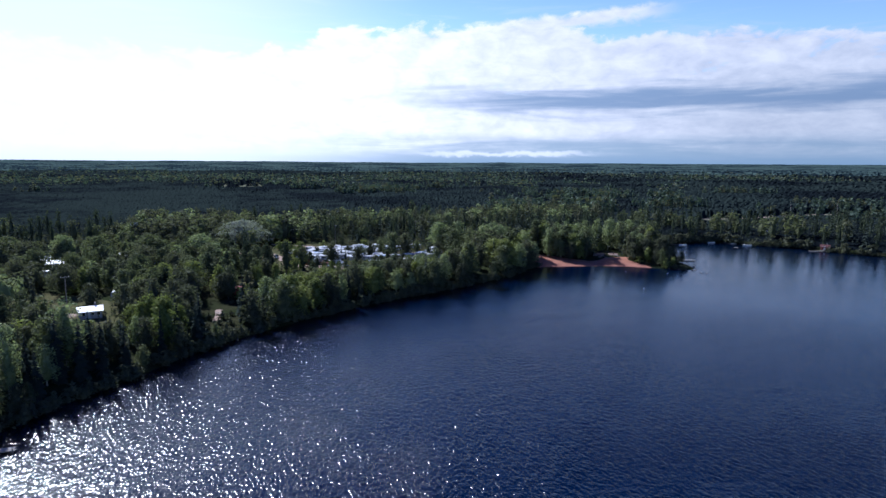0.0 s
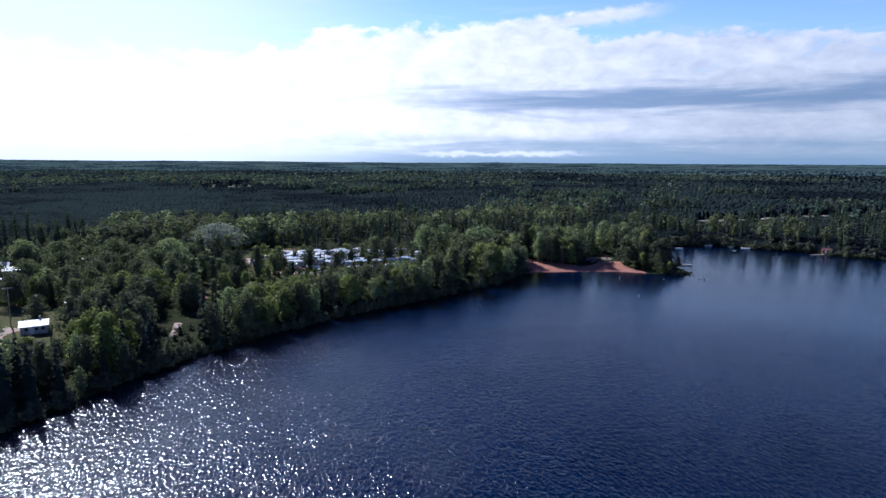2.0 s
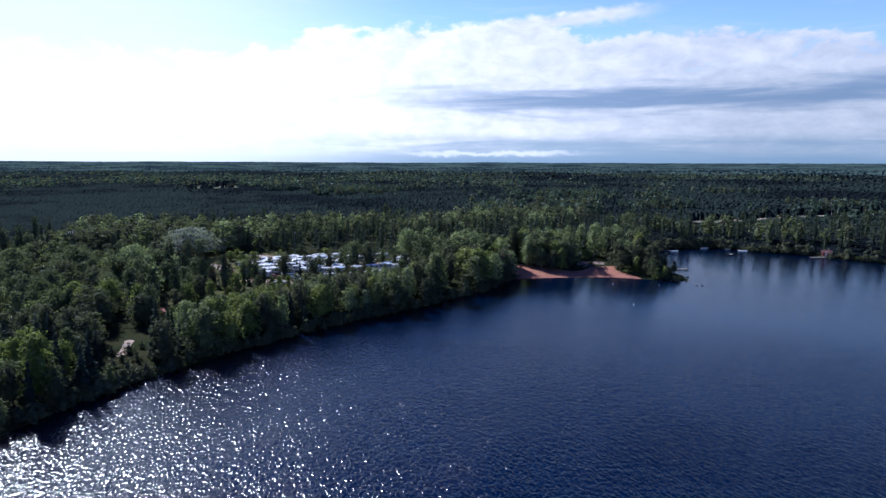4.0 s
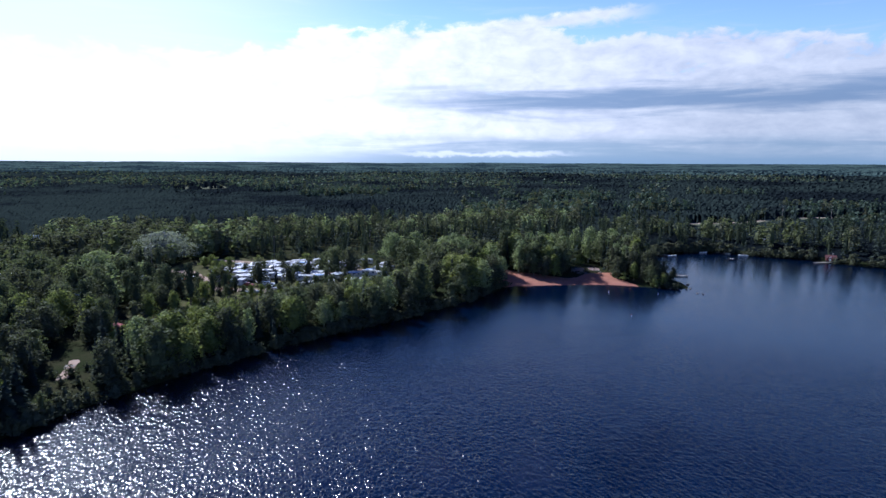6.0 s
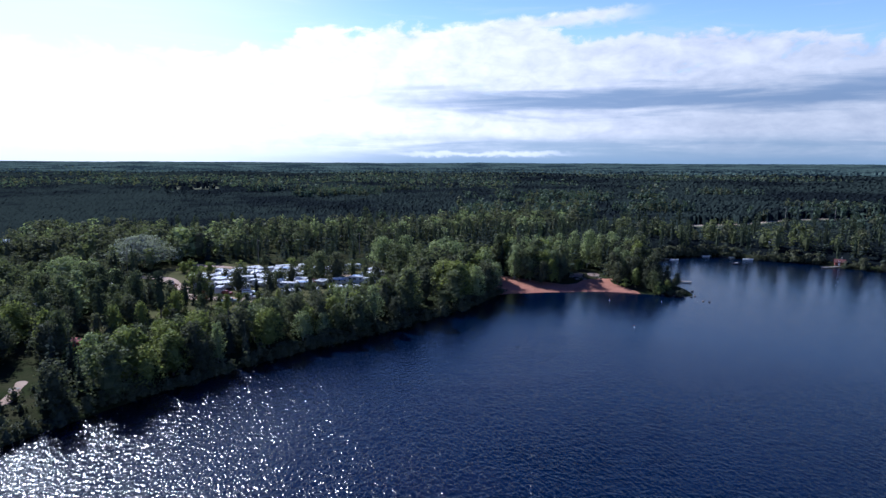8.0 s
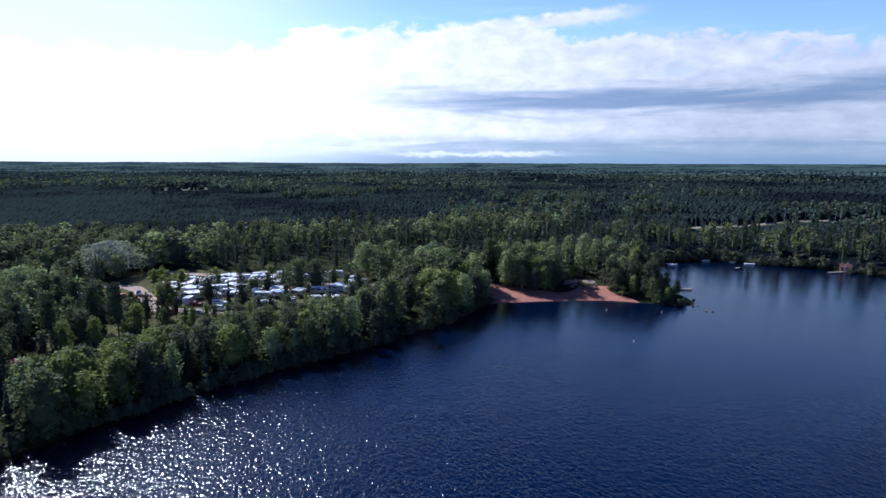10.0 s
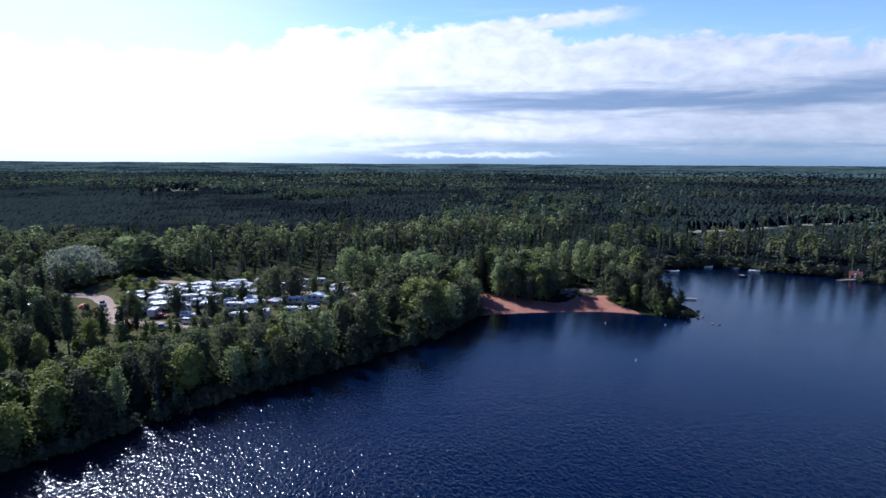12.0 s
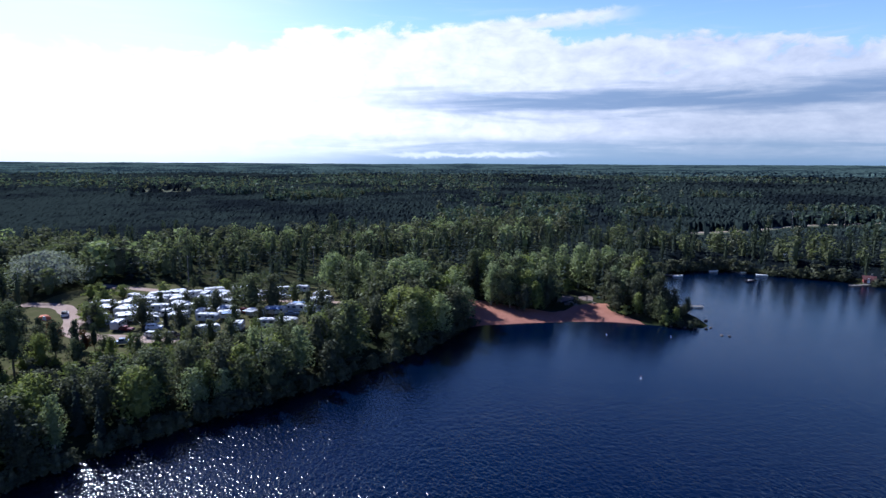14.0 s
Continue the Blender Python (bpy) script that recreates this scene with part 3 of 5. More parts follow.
KINDS = {
    "full": [("broadleaf_tree", broadleaf_meshes(11 + i, 14.0, w, 30 + i, 1180, 0.48, LEAF, BARK), "broad deciduous tree with a full green crown") for i, w in enumerate((9.0, 8.0, 10.4))],
    "aspen": [("aspen_tree", broadleaf_meshes(31 + i, 16.0, w, 32 + i, 1350, 0.44, LEAF2, BIRCH, 0.12), "tall aspen with a pale green crown and light trunk") for i, w in enumerate((6.8, 7.8, 9.0))],
    "lime": [("broadleaf_tree", broadleaf_meshes(41 + i, 13.0, w, 30 + i, 1140, 0.48, SHRUB, BARK), "sunny yellow-green deciduous tree") for i, w in enumerate((8.2, 9.2))],
    "dark": [("broadleaf_tree", broadleaf_meshes(51 + i, 13.0, w, 30, 1080, 0.47, LEAF3, BARK), "dark green deciduous tree on the shady bank") for i, w in enumerate((7.6, 8.8))],
    "spread": [("broadleaf_tree", broadleaf_meshes(21 + i, 14.0, w, 38 + i, 2000, 0.52, leaf, BARK, 0.2), "spreading deciduous tree with a wide domed crown") for i, (w, leaf) in enumerate(((14.0, LEAF), (15.0, LEAF3), (13.0, LEAF2)))],
    "pine": [("pine_tree", broadleaf_meshes(61 + i, 15.0, w, 24 + i, 900, 0.44, PINE, BARK, 0.26), "dark ragged pine with a bare lower trunk") for i, w in enumerate((5.6, 6.6))],
    "spruce": [("spruce_tree", spruce_meshes(71 + i, 15.0, w, 34, 9), "dark narrow spruce with drooping branches") for i, w in enumerate((4.2, 5.0, 3.4))],
    "shrub": [("shrub", broadleaf_meshes(91 + i, 4.2, 5.0, 9, 300, 0.38, SHRUB, BARK, 0.05), "bright green rounded shrub") for i in range(2)],
    "bank": [("shrub", broadleaf_meshes(81 + i, 4.2, 4.6, 9, 252, 0.40, LEAF3, BARK, 0.0), "dark green shrub overhanging the water's edge") for i in range(3)],
    "rust": [("shrub", broadleaf_meshes(95, 6.5, 5.5, 8, 500, 0.36, RUST, BARK, 0.1), "reddish-brown ornamental tree at the campsite")],
    "silver": [("willow_tree", broadleaf_meshes(97, 13.0, 27.0, 34, 5200, 0.56, SILVER, BARK, 0.2), "huge silvery willow with a wide domed crown")],
}
MASTER = {}


def plant(kind, x, y, tall, variant=0, group="", wide=1.0):
    """One tree with its own trunk and crown, standing on the ground."""
    name, meshes, label = KINDS[kind][variant % len(KINDS[kind])]
    key = (kind, variant % len(KINDS[kind]))
    if key not in MASTER:
        root = tree_thing(name, meshes, label, group or kind + " trees")
        MASTER[key] = (root, max(v.co.z for v in meshes[1].vertices), [False])
    root, nat, used = MASTER[key]
    k = tall / nat
    turn = hash2(np.float64(x * 3.1), np.float64(y * 1.7)) * 360
    m = pose(x, y, z_at(x, y) - 0.05, 0, 0, float(turn)) @ Matrix.Diagonal((k * wide, k * wide, k, 1))
    if not used[0]:
        used[0] = True
        root.matrix_basis = m
        return root
    ob = copy_thing(root, m)
    ob.matrix_basis = m
    return ob


def belt(step, seed, box, keep, loose=0.42):
    """Jittered grid of places that pass the test."""
    rng = np.random.default_rng(seed)
    x, y = np.meshgrid(np.arange(box[0], box[2], step), np.arange(box[1], box[3], step))
    x = x.ravel() + rng.uniform(-loose, loose, x.size) * step
    y = y.ravel() + rng.uniform(-loose, loose, y.size) * step
    ok = keep(x, y, inland(x, y))
    return x[ok], y[ok]


HOMES = [(-109, 181, 9), (-103, 171, 8), (-96, 160, 7), (-90, 150, 5.5), (-163, 252, 8), (-155, 240, 7), (-60, 207, 7), (-64, 213, 6), (-128, 262, 5), (-111, 268, 5), (-100, 286, 5), (-126, 256, 4), (-170, 264, 8), (-182, 262, 7), (219, 349, 6), (-113, 206, 4.5), (-106.5, 254.4, 4.5), (-138, 271, 5), (-154, 248, 4.5), (-163, 243, 4), (-156, 292, 5)]


def near_clearing(x, y):
    bad = inside(PARK, x, y) | inside(YARD, x, y) | inside(BEACH, x, y) | inside(PICNIC, x, y) | inside(CAMP, x, y) | inside(LANDING, x, y)
    for hx, hy, r in HOMES:
        bad |= np.hypot(x - hx, y - hy) < r
    for _, ln, w, _ in ROADS:
        p = np.array(ln, float)
        for a, b in zip(p[:-1], p[1:]):
            k = np.clip(((x - a[0]) * (b[0] - a[0]) + (y - a[1]) * (b[1] - a[1])) / ((b - a) ** 2).sum(), 0, 1)
            bad |= np.hypot(x - a[0] - k * (b[0] - a[0]), y - a[1] - k * (b[1] - a[1])) < w * 0.5 + 1.2
    return bad


def shore_zone(x, y, s):
    left = (x < 47) & (x > -98) & (y > 95) & (s < 21)
    cape = (x > 46) & (x < 123) & (y > 284) & (y < 330)
    return (s > 1.2) & (left | cape)


def shore_belt():
    """Single trees along the bank and on the headland."""
    rng = np.random.default_rng(5)
    x, y = belt(5.3, 3, (-100, 90, 125, 335), lambda x, y, s: shore_zone(x, y, s) & ~near_clearing(x, y))
    s = inland(x, y)
    for px, py, ps in zip(x, y, s):
        r = rng.random()
        if 76 < px < 95 and 296 < py < 330:
            continue
        along, off = (px + 71) * 0.5 - (py - 184) * 0.86, (px + 71) * 0.86 + (py - 184) * 0.5
        if 0 < along < 24 and abs(off) < 4.0:
            plant("bank", px, py, rng.uniform(2.0, 3.4), int(rng.integers(4)), "shrubs on the bank", 1.2)
            continue
        if px > 46:
            kind = "aspen" if r < 0.42 else "dark" if r < 0.6 else "spruce" if r < 0.7 else "full"
            tall = min(rng.uniform(14, 18.5), 8.0 + max(0, py - 296) * rng.uniform(0.25, 0.5))
            if tall < 11 and rng.random() < 0.6:
                kind = "dark"
            if ps < 3.5:
                kind, tall = ("full" if r < 0.5 else "dark"), rng.uniform(5, 9)
            if px > 113:
                kind, tall = ("spruce" if r < 0.35 else "dark"), rng.uniform(3, 6.5)
        elif px > 10:
            if rng.random() < 0.3:
                continue
            kind = "aspen" if r < 0.3 else "lime" if r < 0.45 else "dark" if r < 0.62 else "spruce" if r < 0.68 else "full"
            tall = rng.uniform(11, 16)
        elif px > -62:
            kind = "full" if r < 0.5 else "dark" if r < 0.72 else "aspen" if r < 0.84 else "spruce"
            tall = min(rng.uniform(8.5, 14.5), 15 - 0.28 * ps)
        else:
            kind = "spruce" if r < 0.42 else "dark" if r < 0.64 else "full" if r < 0.88 else "aspen"
            tall = rng.uniform(9, 17) * (0.72 if py > 140 and px < -74 else 1)
        if kind == "full" and rng.random() < 0.38:
            kind = "lime"
        if ps < 3.5 and px <= 46 and r > 0.55:
            tall *= 0.6
        plant(kind, px, py, tall, int(rng.integers(9)), wide=rng.uniform(0.85, 1.15) * (1.0 if kind == "spruce" else 1.35 if 10 < px < 46 else 1.15 if px >= 46 else 1.25 if px > -62 else 1.05))


shore_belt()


def park_hedge():
    """Low growth between the shore trees and the trailer park."""
    rng = np.random.default_rng(25)
    x, y = belt(6.0, 26, (-72, 200, 6, 268), lambda x, y, s: (s > 20) & (y < 266) & ~near_clearing(x, y))
    for px, py in zip(x, y):
        plant(("shrub", "bank", "bank")[int(rng.integers(3))], px, py, rng.uniform(4.0, 7.0) if px > -40 else rng.uniform(2.2, 4.8), int(rng.integers(4)), "", rng.uniform(1.0, 1.4))


park_hedge()


def bank_shrubs():
    """Low dark growth that hides the bank down to the water."""
    rng = np.random.default_rng(15)
    x, y = belt(2.2, 16, (-96, 95, 240, 400), lambda x, y, s: (s > -0.7) & (s < 1.7) & ((x < 46) | ((x > 106) & (x < 118)) | (x > 140)) & ~near_clearing(x, y))
    for px, py in zip(x, y):
        plant("bank", px, py, rng.uniform(3.5, 7.0) if px > 140 else rng.uniform(2.2, 4.6), int(rng.integers(4)), "shrubs on the bank", rng.uniform(1.1, 1.5))


bank_shrubs()


def bank_wood(x, y, s):
    """Ground behind the shore trees nearest to the lake's open end."""
    return (s > 21) & (x > -140) & (x < -74) & (y > 105) & (y < 224)


def bank_trees():
    rng = np.random.default_rng(33)
    x, y = belt(8.2, 34, (-140, 105, -74, 224), lambda x, y, s: bank_wood(x, y, s) & ~near_clearing(x, y))
    for px, py in zip(x, y):
        if abs((px + 72) * 0.78 + (py - 186) * 0.63) < 4.5 and px > -90:
            continue
        kind = ("full", "dark", "dark", "pine", "lime", "full", "spruce")[int(rng.integers(7))]
        plant(kind, px, py, rng.uniform(8, 12.5), int(rng.integers(9)), "", rng.uniform(1.0, 1.35) if kind != "spruce" else 1.0)


bank_trees()
# trees that stand out one by one in the park, the camp and on the beach
for kind, x, y, tall, v in [
        ("silver", -112, 336, 15.5, 0), ("shrub", -71, 287, 6.8, 0), ("lime", -70.5, 291, 8.0, 0), ("dark", -67.5, 284, 7.5, 1), ("lime", -84, 320, 6.5, 1), ("shrub", -77, 322, 5.0, 0), ("shrub", -88, 322, 5.0, 0), ("shrub", -81, 317, 5.6, 1), ("shrub", -66, 283, 5.5, 1), ("dark", -53, 281.5, 10.5, 0),
        ("full", -26, 300, 13.5, 2), ("dark", -19.5, 301, 12.5, 1), ("full", -32, 304, 9.0, 0), ("dark", -40, 275.5, 9.5, 0), ("dark", -37, 299, 8.0, 1), ("full", -41, 297, 7.0, 0), ("spruce", -51, 297, 7.5, 2),
        ("full", -8, 300, 7.0, 1), ("dark", -3, 297, 9.0, 0), ("full", 6, 300, 10.0, 0), ("shrub", -66, 330, 4.5, 1), ("shrub", -44, 333, 5.0, 0), ("full", -57, 336, 6.0, 1),
        ("full", 12, 303, 12.0, 0), ("aspen", 21, 296, 14.5, 0), ("full", 18, 288, 13.0, 1), ("aspen", 30, 292, 13.0, 1), ("full", 36, 303, 12.5, 2),
        ("aspen", 60, 306, 10.0, 0), ("dark", 56, 312, 12.0, 0), ("aspen", 68, 309, 12.0, 1), ("dark", 73, 307, 8.0, 1), ("dark", 75.5, 312, 8.0, 0), ("full", 90, 337, 9.0, 1), ("shrub", 85, 326, 5.6, 0), ("dark", 99, 330, 5.5, 1),
        ("shrub", 97, 296, 4.0, 0), ("shrub", 107, 287, 5.0, 1), ("dark", 101, 303, 11.0, 0),
        ("dark", 102, 300, 12, 0), ("dark", 107, 297, 12, 1), ("dark", 111, 302, 13, 0), ("dark", 105, 306, 14, 1), ("dark", 113, 308, 12, 0), ("dark", 109, 312, 14, 1), ("full", 100, 309, 13, 0),
        ("dark", 115, 299, 8, 1), ("dark", 104, 293, 8, 0), ("dark", 97, 306, 11, 1), ("dark", 110, 293, 7.5, 1), ("full", 114, 316, 13, 1),
        ("pine", -64.2, 240.8, 16, 0), ("pine", -73, 244.6, 15, 1), ("pine", -75, 250, 13, 0), ("pine", -60.4, 250.6, 11, 1), ("pine", -57, 253.5, 10, 0), ("pine", -84.8, 258, 14, 1), ("pine", -67.7, 257, 10, 0),
        ("pine", -55, 258, 8, 1), ("pine", -94, 266, 13, 0), ("pine", -89.5, 226, 14, 1), ("pine", -84, 230, 13, 0), ("full", -92, 243, 13, 0), ("full", -101, 256, 13.5, 2), ("full", -112, 260, 13, 0),
        ("pine", -78, 233, 13, 0), ("full", -80, 246, 11, 1), ("dark", -71, 236, 10, 0), ("pine", -79, 268, 10, 1), ("lime", -66, 232, 9, 0), ("lime", -72, 228, 9, 1), ("full", -96, 225, 12, 1),
        ("full", -52, 257, 5.5, 0), ("lime", -46, 258, 5.5, 1), ("full", -40, 260, 5.5, 2), ("lime", -34, 262, 5.5, 0), ("full", -28, 264, 7, 1), ("lime", -48, 252, 6.5, 0), ("full", -42, 253, 6.5, 1),
        ("dark", -36, 256, 6.5, 0), ("full", -55, 249, 7, 0), ("lime", -62, 247, 9, 1), ("dark", -30, 258, 8, 1), ("full", -22, 262, 8, 2), ("lime", -16, 264, 7.5, 1), ("full", -10, 268, 8, 0),
        ("dark", -87, 202, 11, 1), ("dark", -86, 192, 10, 0), ("lime", -91, 199, 10, 1), ("full", -81, 188, 9, 1), ("dark", -79, 180, 11, 0),
        ("full", -89, 207, 11, 2), ("pine", -95, 202, 12, 0), ("dark", -84, 182, 12, 1), ("full", -92, 186, 11, 0), ("spruce", -88, 176, 13, 1), ("dark", -98, 192, 10, 1),
        ("rust", -69, 265, 7.0, 0), ("rust", -58, 259, 6.0, 0), ("dark", -66, 253, 9.0, 1), ("spruce", -62, 262, 8.5, 1), ("full", -87, 276, 10.0, 2), ("spruce", -90, 283, 9.0, 0),
        ("full", -76, 240, 10.0, 0), ("full", -88, 249, 12.0, 1), ("dark", -82, 224, 9.0, 0), ("full", -95, 240, 12.0, 2), ("aspen", -100, 262, 13.0, 0), 
        ("full", -98, 274, 11.0, 0), ("aspen", -106, 285, 11.0, 1), ("full", -90, 208, 11.0, 0),
        ("spruce", -124, 178, 14.0, 0), ("dark", -114, 190, 9.0, 1), ("full", -128, 218, 10.0, 2), ("full", -108, 214, 9.5, 1), ("shrub", -100, 164, 4.0, 0), ("shrub", -134, 214, 5.0, 1),
        ("dark", -64.5, 304, 5.5, 0), ("full", -57, 305, 6.0, 1), ("dark", -49, 306, 6.0, 1), ("full", -42, 295, 6.5, 0), ("spruce", -46.5, 282, 7.5, 1), ("dark", -58, 294, 5.5, 0),
        ("full", -27, 283, 6.5, 1), ("dark", -20, 286, 6.0, 0), ("full", -33, 318, 8.0, 2), ("full", -14, 310, 8.0, 0), ("dark", -70, 300, 5.0, 1), ("full", -4, 280, 8.0, 2), ("full", 2, 277, 9.0, 0),
        ("aspen", 80, 333, 14.0, 0), ("aspen", 92, 334, 17, 1), ("aspen", 99, 338, 16, 0), ("aspen", 80, 338, 16, 1), ("aspen", 103, 333, 17.5, 1), ("aspen", 88, 343, 17, 0), ("aspen", 108, 327, 16, 0),
        ("aspen", 74, 332, 15, 0), ("dark", 66, 318, 12, 0), ("full", 62, 326, 13, 1), ("aspen", 96, 345, 17, 1), ("aspen", 20, 312, 16, 0), ("aspen", 26, 320, 16.5, 1), ("full", 14, 318, 15, 0),
        ("aspen", 30, 310, 15, 0), ("full", 38, 314, 14, 1), ("dark", 48, 322, 13, 1), ("dark", 52, 330, 14, 0), ("full", 2, 322, 14, 2), ("aspen", 8, 330, 16, 1), ("aspen", -3, 334, 15, 0),
        ("full", -92, 262, 11, 0), ("full", -98, 250, 12.5, 1), ("dark", -90, 232, 11, 0), ("full", -100, 232, 12, 2), ("full", -84, 266, 9.5, 1), ("dark", -76, 262, 8.5, 1), ("full", -86, 222, 10.5, 0),
        ("full", -108, 246, 10, 0), ("dark", -110, 262, 11, 1), ("full", -118, 250, 12, 1), ("dark", -78, 206, 9, 1), ("full", -104, 220, 10, 2), ("spruce", -70, 244, 10, 0),
        ("full", -114, 278, 10, 0), ("dark", -96, 290, 7, 1), ("full", -128, 268, 12, 2), ("full", -126, 286, 8, 1),
        ("dark", -97, 158, 5.0, 0), ("spruce", -92, 153, 6.5, 1), ("dark", -88, 147, 7.0, 1), ("full", -102, 160, 4.5, 1), ("spruce", -95, 166, 5.5, 2), ("dark", -101, 167, 3.5, 0), ("full", -86, 154, 7, 0),
        ("shrub", -64, 244, 4.5, 0), ("shrub", -50, 250, 4.0, 1), ("shrub", -38, 252, 4.5, 0), ("shrub", -24, 252, 4.0, 1), ("shrub", -10, 262, 4.5, 0)]:
    plant(kind, x, y, tall, v, "", 1.3 if kind in ("full", "dark", "shrub") and x < 10 else 1.4 if kind in ("aspen", "full") and x < 50 else 1.15 if kind == "aspen" else 1.0)


# large spreading crowns that rise over the camp woods
for kind, x, y, tall, wide in [("full", -153, 266, 15, 1.9), ("full", -133, 272, 15.5, 2.0), ("aspen", -112, 276, 15, 1.9), ("full", -120, 234, 12, 1.6), ("aspen", -176, 278, 14, 1.5),
                               ("full", -142, 250, 13, 1.8), ("dark", -126, 252, 13, 1.7), ("full", -146, 234, 12.5, 1.7), ("dark", -108, 240, 12.5, 1.6), ("full", -164, 240, 13, 1.7), ("dark", -158, 220, 12, 1.6),
                               ("full", -116, 222, 12, 1.5), ("dark", -134, 210, 12, 1.6), ("full", -100, 204, 12, 1.5), ("dark", -180, 258, 14, 1.8), ("full", -196, 270, 14, 1.8), ("full", -100, 270, 13.5, 1.7),
                               ("dark", -142, 290, 13, 1.7), ("full", -122, 296, 12, 1.6), ("full", 16, 297, 15, 1.6), ("aspen", 27, 304, 17, 1.7), ("full", 5, 312, 14, 1.6), ("aspen", -2, 326, 16, 1.6)]:
    plant("spread", x, y, tall, ("full", "dark", "aspen").index(kind), "spreading trees", wide * 0.62)


# ---- the woods behind, past counting ----
def lod_templates(seed, level):
    rng = np.random.default_rng(seed)
    n, size, lobes, wh, arms = ((120, 0.80, 15, 12, 5), (24, 1.5, 8, 5, 4), (9, 2.6, 4, 2, 4))[level]
    leafy = [crown(rng, 14, 1.5, w, lobes, n, size)[0] for w in (7.6, 6.6, 8.4)]
    pine = [spruce_cards(rng, 15, w, wh, arms, 0.1) for w in ((3.8, 4.6, 3.2), (2.3, 2.8, 2.0), (2.9, 3.4, 2.5))[level]]
    return leafy, pine


def in_bog(x, y):
    d, az = np.hypot(x - 20, y - 60), np.degrees(np.arctan2(x - 20, y - 60))
    return (az < -9 + 3 * np.sin(d * 0.03)) & (d > 400 + 60 * smooth_noise(x, y, 0.02)) & (d < 900)


def growth(x, y):
    """How tall trees may stand: none in the long clearings, low young growth on the lake side of them."""
    r, az = np.hypot(x - 22, y - 94), np.degrees(np.arctan2(x - 22, y - 94))
    limit = np.full(np.shape(x), 99.0)
    for azs, rs, deep, low in OPENINGS:
        front = np.interp(az, azs, rs) - r + 6 * (smooth_noise(x, y, 0.05) - 0.5)
        span = (az > azs[0]) & (az < azs[-1])
        clump = smooth_noise(x, y, 9.0 / deep) > 0.6
        limit = np.where(span & (front <= 0) & (front > -deep), np.where(clump, limit, 0.0), limit)
        limit = np.where(span & (front > 0) & (front < low), np.minimum(limit, 0.8 + front * 0.08), limit)
    return limit


def woods(name, label, level, pts, seed):
    """Many trees joined: broadleaf and spruce mixed by patches."""
    rng = np.random.default_rng(seed)
    x, y = pts
    d, az = np.hypot(x - 20, y - 60), np.degrees(np.arctan2(x - 20, y - 60))
    z = height(x, y)
    leafy, pine = lod_templates(seed, level)
    patch = smooth_noise(x, y, 0.013) * 0.6 + smooth_noise(x + 99, y, 0.045) * 0.4
    stand = smooth_noise(x + 300, y, 0.0045) * 0.65 + smooth_noise(x, y + 70, 0.014) * 0.35
    patch = np.where(d > 800, stand, patch)
    share = np.where(d < 262, 0.62, np.where(d < 480, np.where(az < -16, 0.46, 0.30), np.where(d < 900, 0.34, 0.46))) + np.where(az > 16, np.where(d < 480, 0.08, -0.17), 0) + np.where((d > 900) & (az < 5), 0.10, 0)
    bog = in_bog(x, y)
    broad = ((patch - 0.5) * np.where(d > 800, 2.4, 1.5) + 0.5 + rng.normal(0, 0.08, len(x)) > 1 - share) & ~bog
    tall = np.where(broad, rng.uniform(8, 15.5, len(x)), np.where(d < 450, rng.uniform(8, 18.5, len(x)), rng.uniform(7.5, 14.5, len(x))))
    tall = np.where(bog, rng.uniform(6.5, 11.5, len(x)), tall) * (0.85 + 0.3 * smooth_noise(x, y, 0.02))
    tall *= np.where((x < -62) & (y < 330), 0.45 + 0.5 * smooth_noise(x + 40, y, 0.06), 1.0)
    tall = np.minimum(tall, growth(x, y))
    # past the near woods the haze-tinted colours take over
    mats = [LEAF, LEAF2, LEAF3, NEEDLE, NEEDLE2, SHRUB, PINE] if level == 0 else [HAZYLEAF, HAZYLEAF, LEAF3, HAZYNEEDLE, NEEDLE2, SHRUB, HAZYNEEDLE]
    V, I = [], []
    for b in range(len(x)):
        if tall[b] < 1:
            continue
        ragged = not broad[b] and level == 0 and b % 5 == 0
        t = (leafy if broad[b] or ragged else pine)[b % 3]
        a, k = rng.uniform(0, 6.283), tall[b] / (15 if not broad[b] and not ragged else 14)
        w = k * (rng.uniform(1.0, 1.9) if broad[b] else rng.uniform(0.5, 0.75) if ragged else rng.uniform(0.7, 1.3))
        c, s = math.cos(a) * w, math.sin(a) * w
        q = np.empty_like(t)
        q[..., 0], q[..., 1], q[..., 2] = t[..., 0] * c - t[..., 1] * s + x[b], t[..., 0] * s + t[..., 1] * c + y[b], t[..., 2] * k + z[b]
        V.append(q)
        greens = (0, 2, 0, 0, 2, 0, 0) if level == 0 and az[b] > 15 else (0, 2, 2, 0, 2, 2, 1) if level == 0 else (0, 1, 2, 1, 0, 1, 2)
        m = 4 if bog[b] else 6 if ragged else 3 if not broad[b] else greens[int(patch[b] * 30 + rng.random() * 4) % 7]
        I.append(np.full(len(t), m))
    return tagged(new(name, poly_mesh(name, np.concatenate(V), mats, np.concatenate(I))), label, "forest", kind="stuff")


def in_view(x, y, wide=45.0):
    return np.abs(np.degrees(np.arctan2(x - 8, y + 15))) < wide


